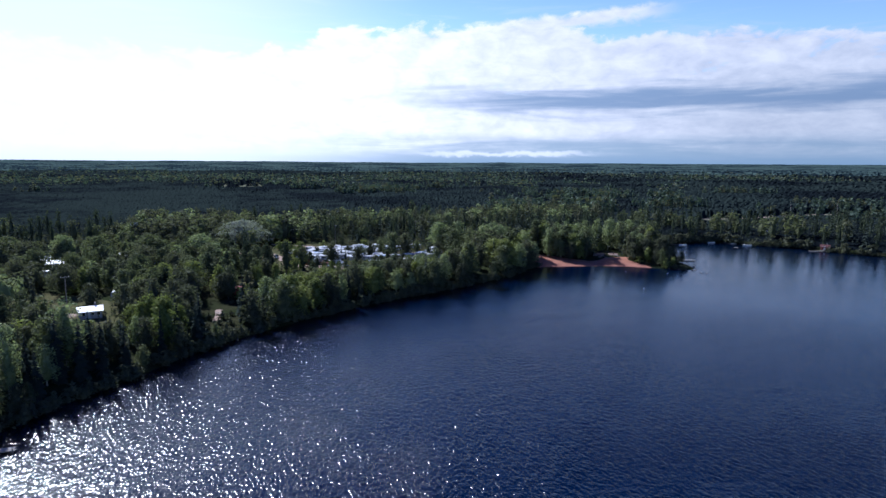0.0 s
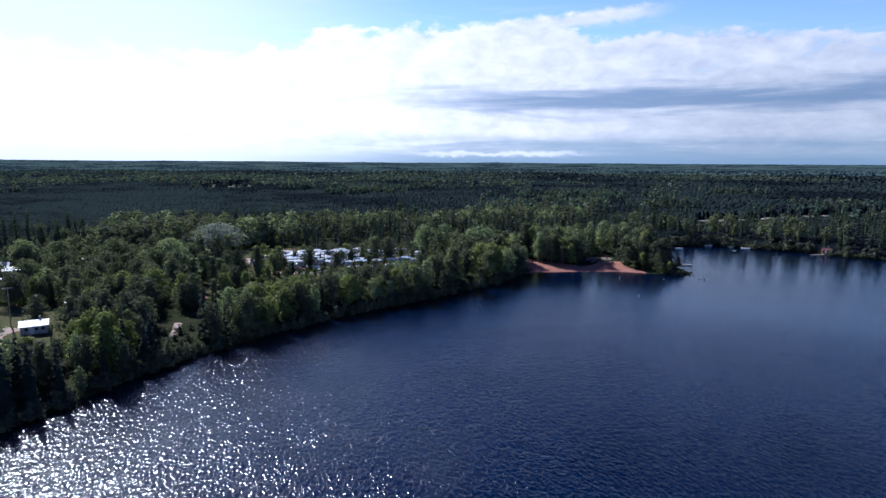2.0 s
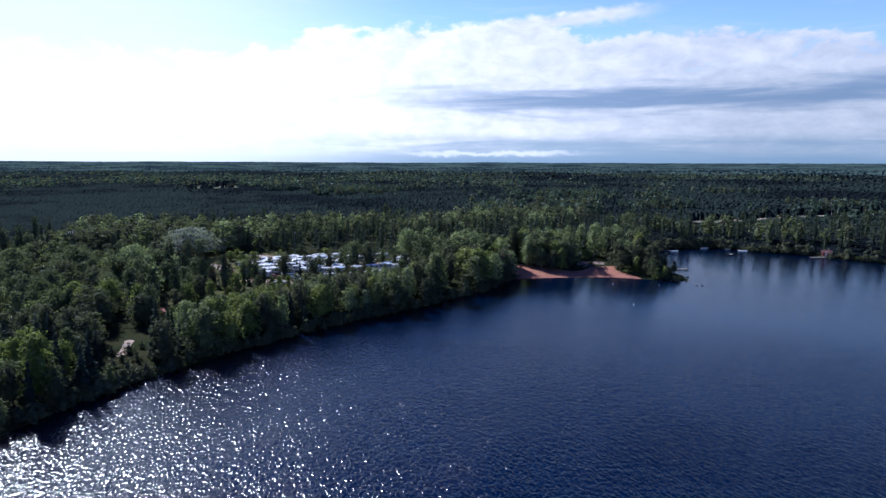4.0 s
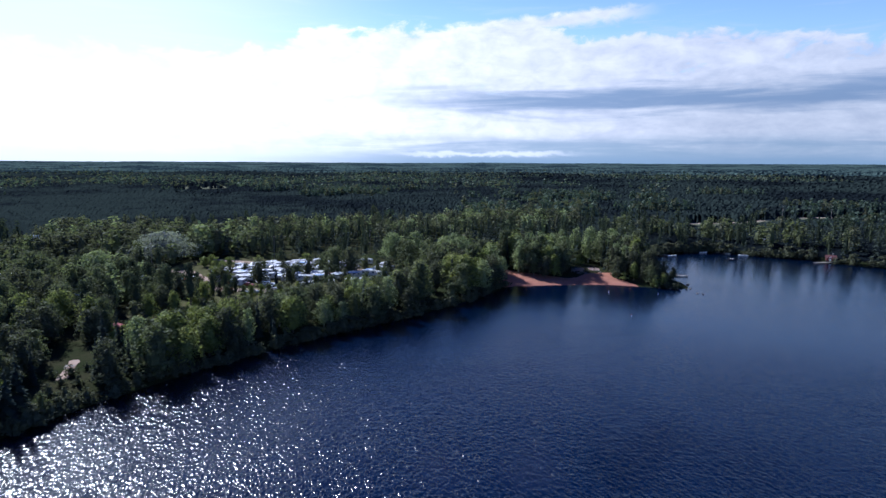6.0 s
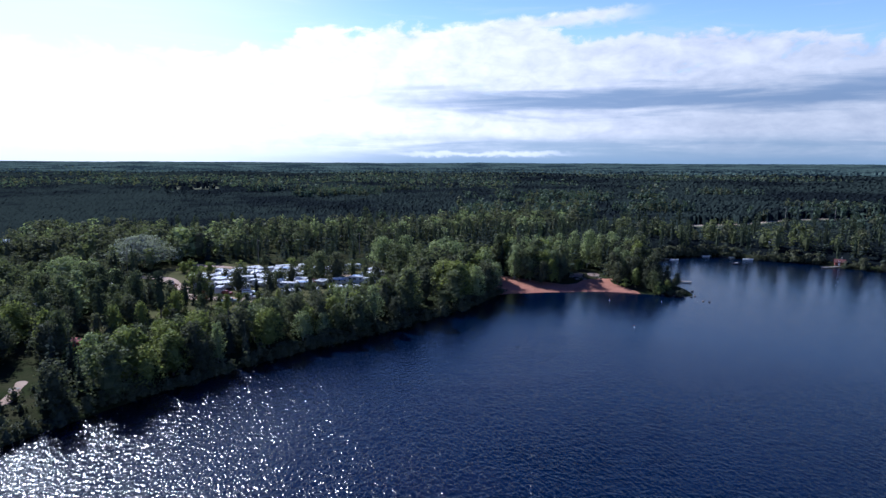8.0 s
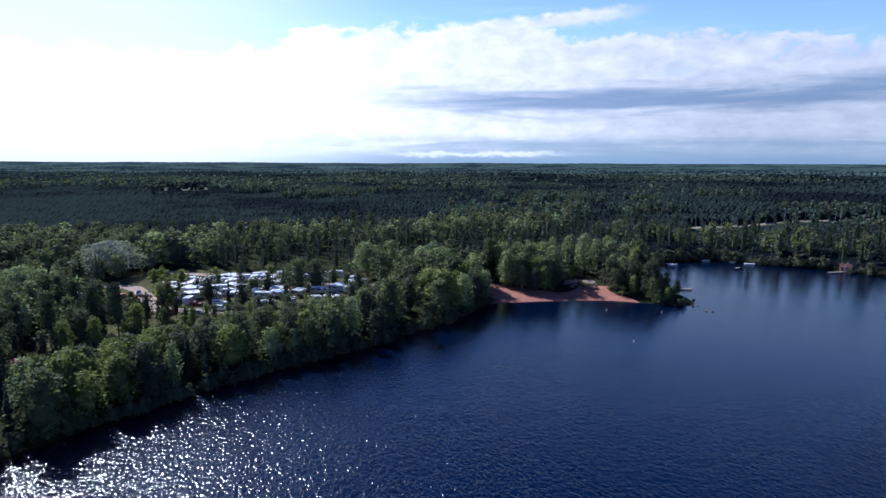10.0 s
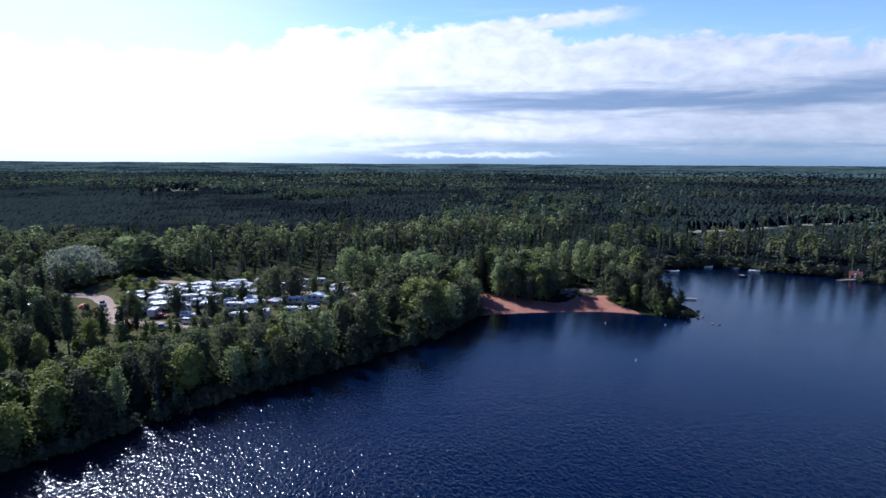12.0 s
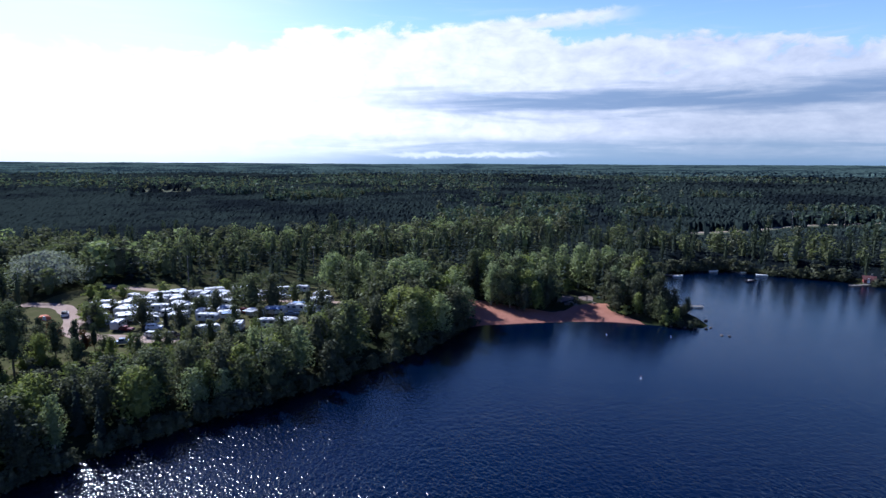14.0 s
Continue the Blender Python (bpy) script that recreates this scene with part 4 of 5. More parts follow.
def keep_near(x, y, s):
    d = np.hypot(x - 20, y - 60)
    sparse = (x > -135) & (x < -58) & (y > 185) & (y < 290) & (hash2(np.floor(x * 7), np.floor(y * 7)) < 0.5)
    return (s > 2) & (d < 450) & in_view(x, y, 50) & ~shore_zone(x, y, s) & ~bank_wood(x, y, s) & ~near_clearing(x, y) & ~sparse & ~inside(MEADOW, x, y) & ~((x > -72) & (x < 4) & (y < 272)) & ~((np.hypot(x + 112, y - 336) < 15))


def keep_mid(x, y, s):
    d = np.hypot(x - 20, y - 60)
    return (s > 2) & (d >= 450) & (d < 950) & in_view(x, y) & ~near_clearing(x, y) & ((hash2(np.floor(x * 5), np.floor(y * 5)) > 0.55) | (smooth_noise(x, y, 0.035) > 0.36))


def keep_far(x, y, s):
    d = np.hypot(x - 20, y - 60)
    return (s > 2) & (d >= 950) & (d < 2600) & in_view(x, y) & (hash2(np.floor(x * 3), np.floor(y * 3)) > (d - 1150) / 1450)


woods("woods", "mixed broadleaf and spruce woods round the trailer park", 0, belt(6.2, 21, (-420, 95, 420, 520), keep_near, 0.7), 101)
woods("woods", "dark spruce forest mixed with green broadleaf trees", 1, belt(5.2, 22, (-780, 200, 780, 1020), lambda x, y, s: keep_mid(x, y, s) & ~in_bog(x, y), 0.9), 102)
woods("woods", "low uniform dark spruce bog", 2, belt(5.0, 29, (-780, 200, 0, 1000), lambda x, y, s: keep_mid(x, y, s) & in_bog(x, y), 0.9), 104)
woods("woods", "distant dark mixed forest, tinted blue for haze", 2, belt(11.8, 23, (-1900, 500, 1900, 2620), keep_far, 0.9), 103)


def far_canopy(d0, d1, rows, dark, light, label):
    """Closed treetops of the plain, one ring of distance."""
    rng = np.random.default_rng(8)
    az = np.radians(np.linspace(-47, 47, 620))
    d = np.geomspace(d0, d1, rows)
    A, D = np.meshgrid(az, d)
    A, D = A + rng.uniform(-0.45, 0.45, A.shape) * (az[1] - az[0]), D * (1 + rng.uniform(-0.0045, 0.0045, D.shape))
    D[0], D[-1] = d0, d1
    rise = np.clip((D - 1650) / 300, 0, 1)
    X, Y = 20 + np.sin(A) * D, 60 + np.cos(A) * D
    x, y = X.ravel(), Y.ravel()
    Z = height(x, y).reshape(X.shape)
    stand = smooth_noise(X, Y, 0.004) * 0.6 + smooth_noise(X, Y, 0.03) * 0.4
    lump = rng.uniform(0, 1, X.shape)
    near = (3.5 + 4 * stand + 2.0 * lump ** 2 * np.clip((D - 430) / 100, 0, 1)) * np.where(in_bog(x, y), 0.75, 1.0).reshape(X.shape)
    far = 4 + 4 * rise + 6 * stand + lump ** 2 * 5 * np.clip((4200 - D) / 2200, 0.25, 1)
    k = np.clip((D - 900) / 900, 0, 1)
    edge = np.where(np.degrees(A) > 14, np.clip((D - 305) / 40, 0, 1) * np.clip(D / 450, 0, 1) ** 2, np.clip((D - 425) / 60, 0, 1)) * np.clip((inland(x, y) - 6) / 10, 0, 1).reshape(X.shape)
    open_land = (inside(MEADOW, x, y) | near_clearing(x, y)).reshape(X.shape)
    Z += np.minimum((near * (1 - k) + far * k) * edge, np.where(growth(x, y) < 30, np.clip(growth(x, y) * 0.45, 0.2, 3.0) * (0.4 + 1.2 * lump.ravel()), 99.0).reshape(X.shape)) * np.where(open_land, 0, 1) - 0.3
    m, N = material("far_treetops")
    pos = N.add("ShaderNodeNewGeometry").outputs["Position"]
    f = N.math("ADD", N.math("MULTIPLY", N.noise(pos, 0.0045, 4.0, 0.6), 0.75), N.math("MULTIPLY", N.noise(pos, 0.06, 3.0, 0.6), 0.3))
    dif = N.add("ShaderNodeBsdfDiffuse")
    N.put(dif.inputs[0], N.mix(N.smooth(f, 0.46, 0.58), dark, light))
    tr = N.add("ShaderNodeBsdfTranslucent")
    N.put(tr.inputs[0], dif.inputs[0].links[0].from_socket)
    mx = N.add("ShaderNodeMixShader")
    mx.inputs[0].default_value = 0.35
    N.put(mx.inputs[1], dif.outputs[0])
    N.put(mx.inputs[2], tr.outputs[0])
    finish(N, mx.outputs[0])
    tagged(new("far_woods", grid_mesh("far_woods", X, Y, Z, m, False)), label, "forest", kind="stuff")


# inner ring fills the gaps; its dark colour holds the shade under the trees
far_canopy(300, 1800, 104, (0.010, 0.014, 0.017), (0.024, 0.034, 0.032), "undergrowth and young trees, coloured dark as forest shade")
# outer ring is coloured paler and bluer, as haze would make it
far_canopy(1799, 4960, 64, (0.020, 0.034, 0.042), (0.072, 0.108, 0.098), "endless blue-green forest reaching the horizon, tinted for haze")


# ---- building blocks for made things ----
def part(name, bm, mat, parent, label="", m=None):
    me = bpy.data.meshes.new(name)
    bm.to_mesh(me)
    bm.free()
    me.materials.append(mat)
    ob = new(name, me)
    if parent:
        ob.parent = parent
    if m is not None:
        ob.matrix_basis = m
    return tagged(ob, label) if label else ob


def box(size, at=(0, 0, 0), bevel=0.02):
    """A bevelled block; at is the middle of its underside."""
    bm = bmesh.new()
    bmesh.ops.create_cube(bm, size=1, matrix=Matrix.Translation((at[0], at[1], at[2] + size[2] / 2)) @ Matrix.Diagonal((*size, 1)))
    if bevel:
        bmesh.ops.bevel(bm, geom=bm.edges[:], offset=min(bevel, min(size) * 0.4), segments=1, affect="EDGES")
    return bm


def rod(r, a, b, sides=10, r2=None):
    bm = bmesh.new()
    a, b = Vector(a), Vector(b)
    m = Matrix.Translation((a + b) / 2) @ (b - a).to_track_quat("Z", "Y").to_matrix().to_4x4()
    bmesh.ops.create_cone(bm, cap_ends=True, segments=sides, radius1=r, radius2=r if r2 is None else r2, depth=(b - a).length, matrix=m)
    return bm


def profile(points, width, bevel=0.06, taper=1.0):
    """A side outline (x, z) given breadth along y."""
    bm = bmesh.new()
    mid = sum(p[1] for p in points) / len(points)
    rows = [[bm.verts.new((x, s * width / 2 * (taper if z > mid else 1), z)) for x, z in points] for s in (-1, 1)]
    n = len(points)
    bm.faces.new(rows[0])
    bm.faces.new(rows[1][::-1])
    for i in range(n):
        bm.faces.new((rows[0][i], rows[1][i], rows[1][(i + 1) % n], rows[0][(i + 1) % n]))
    bmesh.ops.recalc_face_normals(bm, faces=bm.faces[:])
    if bevel:
        bmesh.ops.bevel(bm, geom=bm.edges[:], offset=bevel, segments=2, affect="EDGES")
    return bm


def wheel(parent, x, y, r, w=0.22):
    s = 1 if y > 0 else -1
    t = part("wheel", rod(r, (x, y - w / 2, r), (x, y + w / 2, r), 16), RUBBER, parent, "black rubber tyre")
    part("rim", rod(r * 0.58, (x, y + s * (w / 2 - 0.02), r), (x, y + s * (w / 2 + 0.02), r), 12), STEEL, t, "steel wheel rim")


def trailer(length, body_mat, label, awning=None, name="travel_trailer"):
    root = tagged(new(name), label, "trailer", "trailers in the park")
    h, w, a = 2.55, 2.4, length / 2
    part("body", profile([(-a, 0.55), (a - 0.5, 0.55), (a, 1.0), (a - 0.15, 2.3), (a - 0.75, h), (-a + 0.25, h + 0.02), (-a, h - 0.3)], w), body_mat, root)
    part("roof", box((length - 1.4, w - 0.12, 0.09), (-0.2, 0, h + 0.02), 0.04), MEMBRANE, root, "white membrane roof")
    part("air_conditioner", box((0.9, 0.7, 0.28), (0.1, 0, h + 0.1), 0.08), WHITE, root)
    part("roof_vent", box((0.4, 0.4, 0.14), (-length * 0.28, 0.3, h + 0.1), 0.04), GREY, root)
    part("stripe", box((length - 1.3, w + 0.03, 0.22), (-0.25, 0, 0.95), 0.0), GREY, root, "grey painted stripe")
    for s in (-1, 1):
        for x, ww in ((-length * 0.32, 0.9), (length * 0.05, 1.2), (length * 0.31, 0.7)):
            win = part("window", box((ww, 0.05, 0.6), (x, s * (w / 2 + 0.01), 1.5), 0.02), GLASS, root, "dark tinted window")
            part("window_frame", box((ww + 0.12, 0.03, 0.72), (x, s * (w / 2), 1.44), 0.01), STEEL, win)
    d = part("door", box((0.68, 0.05, 1.85), (length * 0.2 - 0.85, -w / 2 - 0.01, 0.62), 0.02), WHITE, root, "white entrance door")
    part("door_handle", box((0.06, 0.05, 0.14), (length * 0.2 - 0.62, -w / 2 - 0.05, 1.5), 0.01), BLACKCAR, d)
    for x in (-0.75, 0.1):
        for s in (-1, 1):
            wheel(root, x, s * (w / 2 - 0.12), 0.34)
    part("drawbar", rod(0.06, (a - 0.4, 0, 0.5), (a + 1.0, 0, 0.45), 8), BLACKCAR, root)
    part("jack_stand", rod(0.05, (a + 0.8, 0, 0.0), (a + 0.8, 0, 0.6), 8), STEEL, root)
    part("bumper", box((0.12, w - 0.2, 0.14), (-a - 0.04, 0, 0.5), 0.02), STEEL, root)
    if awning:
        aw = part("awning", profile([(-length * 0.33, 2.5), (length * 0.3, 2.5), (length * 0.3, 2.56), (-length * 0.33, 2.56)], 2.4, 0.0), awning, root, "canvas awning on two poles",
                  pose(0, -w / 2 - 1.2, 0.02))
        for x in (-length * 0.31, length * 0.28):
            part("awning_pole", rod(0.03, (x, -1.1, -0.02), (x, -1.1, 2.5), 6), STEEL, aw)
    return root


def car(kind, paint, label, two_tone=None):
    root = tagged(new("car"), label, "car", "parked cars")
    if kind == "suv":
        L, W, low = 4.7, 1.85, [(-2.3, 0.35), (2.25, 0.35), (2.35, 0.75), (2.2, 1.0), (1.1, 1.1), (-2.3, 1.12)]
        top = [(-2.25, 1.08), (1.05, 1.08), (0.35, 1.72), (-1.95, 1.74)]
    elif kind == "pickup":
        L, W, low = 5.5, 1.9, [(-2.7, 0.45), (2.65, 0.45), (2.75, 0.85), (2.6, 1.1), (1.4, 1.18), (-2.7, 1.15)]
        top = [(-0.75, 1.12), (1.35, 1.14), (0.7, 1.82), (-0.65, 1.84)]
    else:
        L, W, low = 4.6, 1.8, [(-2.25, 0.3), (2.2, 0.3), (2.28, 0.62), (2.1, 0.86), (0.95, 0.95), (-1.7, 0.98), (-2.25, 0.92)]
        top = [(-1.75, 0.95), (1.0, 0.94), (0.2, 1.42), (-1.1, 1.44)]
    part("body", profile(low, W, 0.09), paint, root)
    part("cabin", profile(top, W * 0.9, 0.07, 0.86), two_tone or paint, root)
    zt, zb = top[2][1], top[0][1]
    x0, x1 = top[3][0], top[2][0]
    for s in (-1, 1):
        for k in (0, 1):
            cx = x0 + (x1 - x0) * (0.27 + 0.46 * k)
            part("side_window", box(((x1 - x0) * 0.40, 0.05, (zt - zb) * 0.55), (cx, s * W * 0.435, zb + (zt - zb) * 0.22), 0.02), GLASS, root)
        part("headlight", box((0.1, 0.3, 0.16), (low[2][0] - 0.06, s * W * 0.34, low[2][1] - 0.06), 0.03), LIGHTLENS, root, "clear headlight")
        part("tail_light", box((0.08, 0.2, 0.24), (low[0][0] + 0.0, s * W * 0.4, 0.72), 0.02), REDCAR, root, "red tail light")
        for x in (-L * 0.30, L * 0.31):
            wheel(root, x, s * (W / 2 - 0.1), 0.36 if kind != "sedan" else 0.32)
    wx, wz = (top[1][0] + top[2][0]) / 2, (zb + zt) / 2
    tilt = math.degrees(math.atan2(zt - zb, top[1][0] - top[2][0]))
    part("windscreen", box((0.04, W * 0.72, (zt - zb) * 0.85), (0, 0, -(zt - zb) * 0.42), 0.01), GLASS, root, "", pose(wx + 0.03, 0, wz, 0, -(90 - tilt), 0))
    part("rear_window", box((0.05, W * 0.66, (zt - zb) * 0.5), (x0 - 0.1, 0, zb + (zt - zb) * 0.3), 0.01), GLASS, root)
    return root


def house(length, width, wall_h, roof_h, wall_mat, roof_mat, label, name="house", doors=True):
    root = tagged(new(name), label, name.replace("_", " "))
    a, b = length / 2, width / 2
    part("foundation", box((length + 0.1, width + 0.1, 0.5), (0, 0, -0.3), 0.02), PAVE, root)
    for y in (-b, b):
        part("wall", box((length, 0.2, wall_h), (0, y - math.copysign(0.1, y), 0.2), 0.0), wall_mat, root)
    for x in (-a, a):
        bm = bmesh.new()
        sh = [(-b + 0.2, 0.2), (b - 0.2, 0.2), (b - 0.2, wall_h + 0.2), (0, wall_h + 0.2 + roof_h * 0.94), (-b + 0.2, wall_h + 0.2)]
        x_in = x - math.copysign(0.2, x)
        r1, r2 = [bm.verts.new((x, y, z)) for y, z in sh], [bm.verts.new((x_in, y, z)) for y, z in sh]
        bm.faces.new(r1), bm.faces.new(r2[::-1])
        for i in range(5):
            bm.faces.new((r1[i], r2[i], r2[(i + 1) % 5], r1[(i + 1) % 5]))
        bmesh.ops.recalc_face_normals(bm, faces=bm.faces[:])
        part("gable", bm, wall_mat, root)
    for s in (-1, 1):
        bm = bmesh.new()
        o, e = 0.45, wall_h + 0.2
        lo, hi = (s * (b + o), e - o * roof_h / b + 0.06), (0, e + roof_h + 0.06)
        pts = [(x, y, z + k) for k in (0, 0.12) for x, (y, z) in ((-a - o, lo), (a + o, lo), (a + o, hi), (-a - o, hi))]
        v = [bm.verts.new(p) for p in pts]
        for f in ((0, 1, 2, 3), (7, 6, 5, 4), (0, 4, 5, 1), (1, 5, 6, 2), (2, 6, 7, 3), (3, 7, 4, 0)):
            bm.faces.new([v[i] for i in f])
        bmesh.ops.recalc_face_normals(bm, faces=bm.faces[:])
        part("roof", bm, roof_mat, root)
        for k in (-0.28, 0.1, 0.34):
            win = part("window", box((length * 0.13, 0.06, 1.0), (length * k, s * (b + 0.01), 1.1), 0.02), GLASS, root)
            name == "boathouse" or part("window_frame", box((length * 0.13 + 0.2, 0.05, 1.2), (length * k, s * (b - 0.01), 1.0), 0.01), WHITE, win)
    if doors:
        d = part("door", box((0.95, 0.07, 2.05), (-length * 0.08, -b - 0.01, 0.22), 0.02), WHITE, root)
        part("door_handle", box((0.06, 0.06, 0.14), (-length * 0.08 + 0.36, -b - 0.06, 1.2), 0.01), STEEL, d)
        part("chimney", box((0.6, 0.6, roof_h + 0.9), (length * 0.22, b * 0.3, wall_h + 0.3), 0.02), SHINGLE, root, "grey brick chimney")
    return root


def set_at(ob, x, y, turn, z=None):
    ob.matrix_basis = pose(x, y, (z_at(x, y) + 0.09) if z is None else z, 0, 0, turn)
    return ob


# ---- trailer park ----
TYPES = [trailer(7.2, SHADEDWHITE, "white travel trailer with grey stripe on the grass"),
         trailer(6.2, SHADEDWHITE, "white travel trailer with a grey canvas awning", GREY),
         trailer(8.2, SHADEDWHITE, "long white fifth-wheel trailer with dark windows"),
         trailer(6.6, GREY, "grey travel trailer with a white roof"),
         trailer(6.8, CREAM, "cream travel trailer with a blue awning", BLUE),
         trailer(5.2, SHADEDWHITE, "small white caravan with dark windows")]
PITCHES = [(-76, 306, 12, 0), (-68, 309, 8, 1), (-61, 310, 20, 2), (-63, 319, 15, 0), (-53, 310, 10, 1), (-52, 320, 18, 2), (-46, 326, 12, 0), (-40, 314, 8, 2), (-37, 329, 25, 1),
           (-61, 289, 15, 1), (-59, 279.5, 10, 5), (-55, 300, 30, 3), (-49.5, 293, 35, 5), (-46, 300, 20, 0), (-44, 288, 100, 1), (-36, 287, 4, 3), (-30.5, 290.5, 15, 4),
           (-32, 273.5, 14, 0), (-23, 292, 5, 1), (-17.5, 295, 18, 4), (-11.5, 298.5, 6, 4), (-22, 326, 20, 0), (-15.5, 329, 10, 3), (-3, 309, 70, 5), (2, 288, 60, 5), (-24, 277, 12, 5),
           (-17, 280, 20, 5), (-11, 281, 8, 1), (-66, 298, 10, 4), (-71, 291, 15, 5), (-8, 306, 12, 1), (-28, 313, 20, 5), (-35, 306, 5, 0), (-52, 284, 10, 5), (-5, 296, 15, 3), (-45, 312, 8, 5), (-31, 322, 14, 1), (-6, 318, 30, 0), (-70, 316, 8, 5),
           (-73, 299, 14, 1), (-69, 304, 6, 0), (-62, 304, 12, 5), (-57, 314, 10, 3), (-47, 319, 16, 0), (-58, 323, 12, 1), (-42, 321, 10, 4), (-34, 312, 14, 0), (-50, 304, 20, 1), (-62, 296, 8, 0),
           (-40, 293, 12, 5), (-56, 288, 16, 3), (-34, 296, 10, 1), (-68, 287, 20, 3), (-25, 321, 8, 0), (-66, 313, 4, 3)]
used = set()
vary = random.Random(12)
for x, y, turn, k in PITCHES:
    turn += vary.choice((-38, -15, 0, 12, 30, 75, 160, 190)) + vary.uniform(-8, 8)
    if k in used:
        set_at(copy_thing(TYPES[k], Matrix()), x, y, turn)
    else:
        used.add(k)
        set_at(TYPES[k], x, y, turn)
for kind, paint, two, label, x, y, turn in [
        ("suv", WHITE, None, "white sport utility vehicle parked on grass", -48.5, 278.5, 8), ("suv", SILVERCAR, None, "silver hatchback parked by the gravel lane", -45.5, 270.5, -12),
        ("sedan", REDCAR, None, "dark red sedan parked on grass", -56, 277.5, -15), ("pickup", BLUECAR, None, "slate blue pickup truck under the trees", -51, 264, 12),
        ("suv", WHITE, BLACKCAR, "white and black utility vehicle on the gravel lane", -83, 296, 115), ("sedan", BLUECAR, None, "blue sedan beside a trailer", -12, 293.6, 4),
        ("sedan", SILVERCAR, None, "silver sedan parked under campsite trees", -67, 219, 6), ("pickup", BLACKCAR, None, "black pickup truck behind a hedge", -80, 311, 30),
        ("sedan", BLACKCAR, None, "black sedan between the trailers", -66, 302, 5), ("suv", BLUECAR, None, "dark blue van between the trailers", -44, 306, 12),
        ("suv", BLACKCAR, None, "black utility vehicle near the lane", -40, 270, 10), ("sedan", SILVERCAR, None, "silver sedan between the trailers", -54, 293.5, 30),
        ("pickup", WHITE, None, "white pickup truck between the trailers", -39, 301, 40), ("suv", REDCAR, None, "dark red van beside a trailer", -27, 297, -20),
        ("sedan", BLUECAR, None, "blue sedan under the park trees", -64, 285, 50), ("suv", SILVERCAR, None, "silver van behind the trailers", -19, 318, 15)]:
    set_at(car(kind, paint, label, two), x, y, turn, z_at(x, y) + 0.12)


def tent():
    root = tagged(new("tent"), "orange and white dome tent on the grass", "tent")
    bm = bmesh.new()
    bmesh.ops.create_uvsphere(bm, u_segments=12, v_segments=8, radius=1.6, matrix=Matrix.Diagonal((1.15, 1, 0.95, 1)))
    bmesh.ops.delete(bm, geom=[v for v in bm.verts if v.co.z < -0.05], context="VERTS")
    part("canopy", bm, ORANGE, root)
    part("door_flap", profile([(-0.6, 0), (0.6, 0), (0.3, 1.25), (-0.3, 1.25)], 0.5, 0.02), WHITE, root, "white door flap", pose(0.2, -1.25, 0))
    for a in (45, 135):
        c, s = math.cos(radians(a)) * 1.75, math.sin(radians(a)) * 1.6
        part("tent_pole", rod(0.02, (c, s, 0), (c * 0.2, s * 0.2, 1.55), 5), STEEL, root)
    return root


def canopy_tent():
    """Red shade tent on four poles."""
    root = tagged(new("canopy_tent"), "red canopy tent at a shady campsite", "tent")
    bm = bmesh.new()
    bmesh.ops.create_cone(bm, cap_ends=True, segments=4, radius1=2.3, radius2=0.25, depth=0.9, matrix=Matrix.Translation((0, 0, 2.5)) @ Matrix.Rotation(radians(45), 4, "Z"))
    part("canopy", bm, REDCANVAS, root)
    for s in (-1, 1):
        for t in (-1, 1):
            part("tent_pole", rod(0.04, (s * 1.5, t * 1.5, 0), (s * 1.5, t * 1.5, 2.1), 6), STEEL, root)
    for s in (-1, 1):
        part("side_wall", box((3.1, 0.04, 1.9), (0, s * 1.52, 0.1), 0.0), REDCANVAS, root)
    return root


for x, y, a, k in ((-128, 262, 20, 5), (-111, 268, 60, 1), (-100, 286, 30, 5), (-113, 206, 15, 5), (-106.5, 254.4, 40, 1), (-138, 271, 10, 0), (-154, 248, 70, 5), (-163, 243, 25, 3), (-156, 292, 12, 1)):
    set_at(copy_thing(TYPES[k], Matrix()), x, y, a)
set_at(tent(), -87, 292, 20)
set_at(canopy_tent(), -75, 214, 15)


# ---- houses and sheds ----
set_at(house(6.2, 6.0, 2.2, 0.9, GREY, METALROOF, "grey bungalow with a shining pale metal roof among trees"), -109, 181, 30)
set_at(house(6.5, 5.5, 2.4, 1.0, SIDING, METALROOF, "tan cottage with a pale metal roof in the woods"), -171, 264, 20)
set_at(house(7, 5, 2.4, 1.5, SIDING, METALROOF, "small tan outbuilding with a pale roof", "shed"), -182, 272, 15)
set_at(house(4.2, 3.4, 1.6, 1.2, REDWOOD, REDROOF, "red boathouse at the water's edge", "boathouse"), 223.5, 348.5, -30, 0.7)
set_at(house(5, 4, 2.3, 1.4, SIDING, METALROOF, "cottage with a pale roof hidden in the trees"), 216, 396, 25)


# ---- docks and boats ----
def dock(length, width, label):
    root = tagged(new("dock"), label, "dock", "docks")
    n = int(length / 0.3)
    me = None
    for i in range(n):
        if me is None:
            first = part("plank", box((0.26, width, 0.05), (0.15, 0, 0.5), 0.0), WOOD, root)
            me = first.data
        else:
            o = new("plank", me)
            o.parent = root
            o.location = (i * 0.3, 0, 0)
    for s in (-1, 1):
        part("beam", box((length, 0.1, 0.18), (length / 2, s * (width / 2 - 0.12), 0.32), 0.0), WOOD, root)
        for k in range(int(length / 3) + 1):
            x = min(0.15 + k * 3.0, length - 0.15)
            part("post", rod(0.08, (x, s * (width / 2 + 0.03), -1.6), (x, s * (width / 2 + 0.03), 0.85), 8), WOOD, root)
    return root


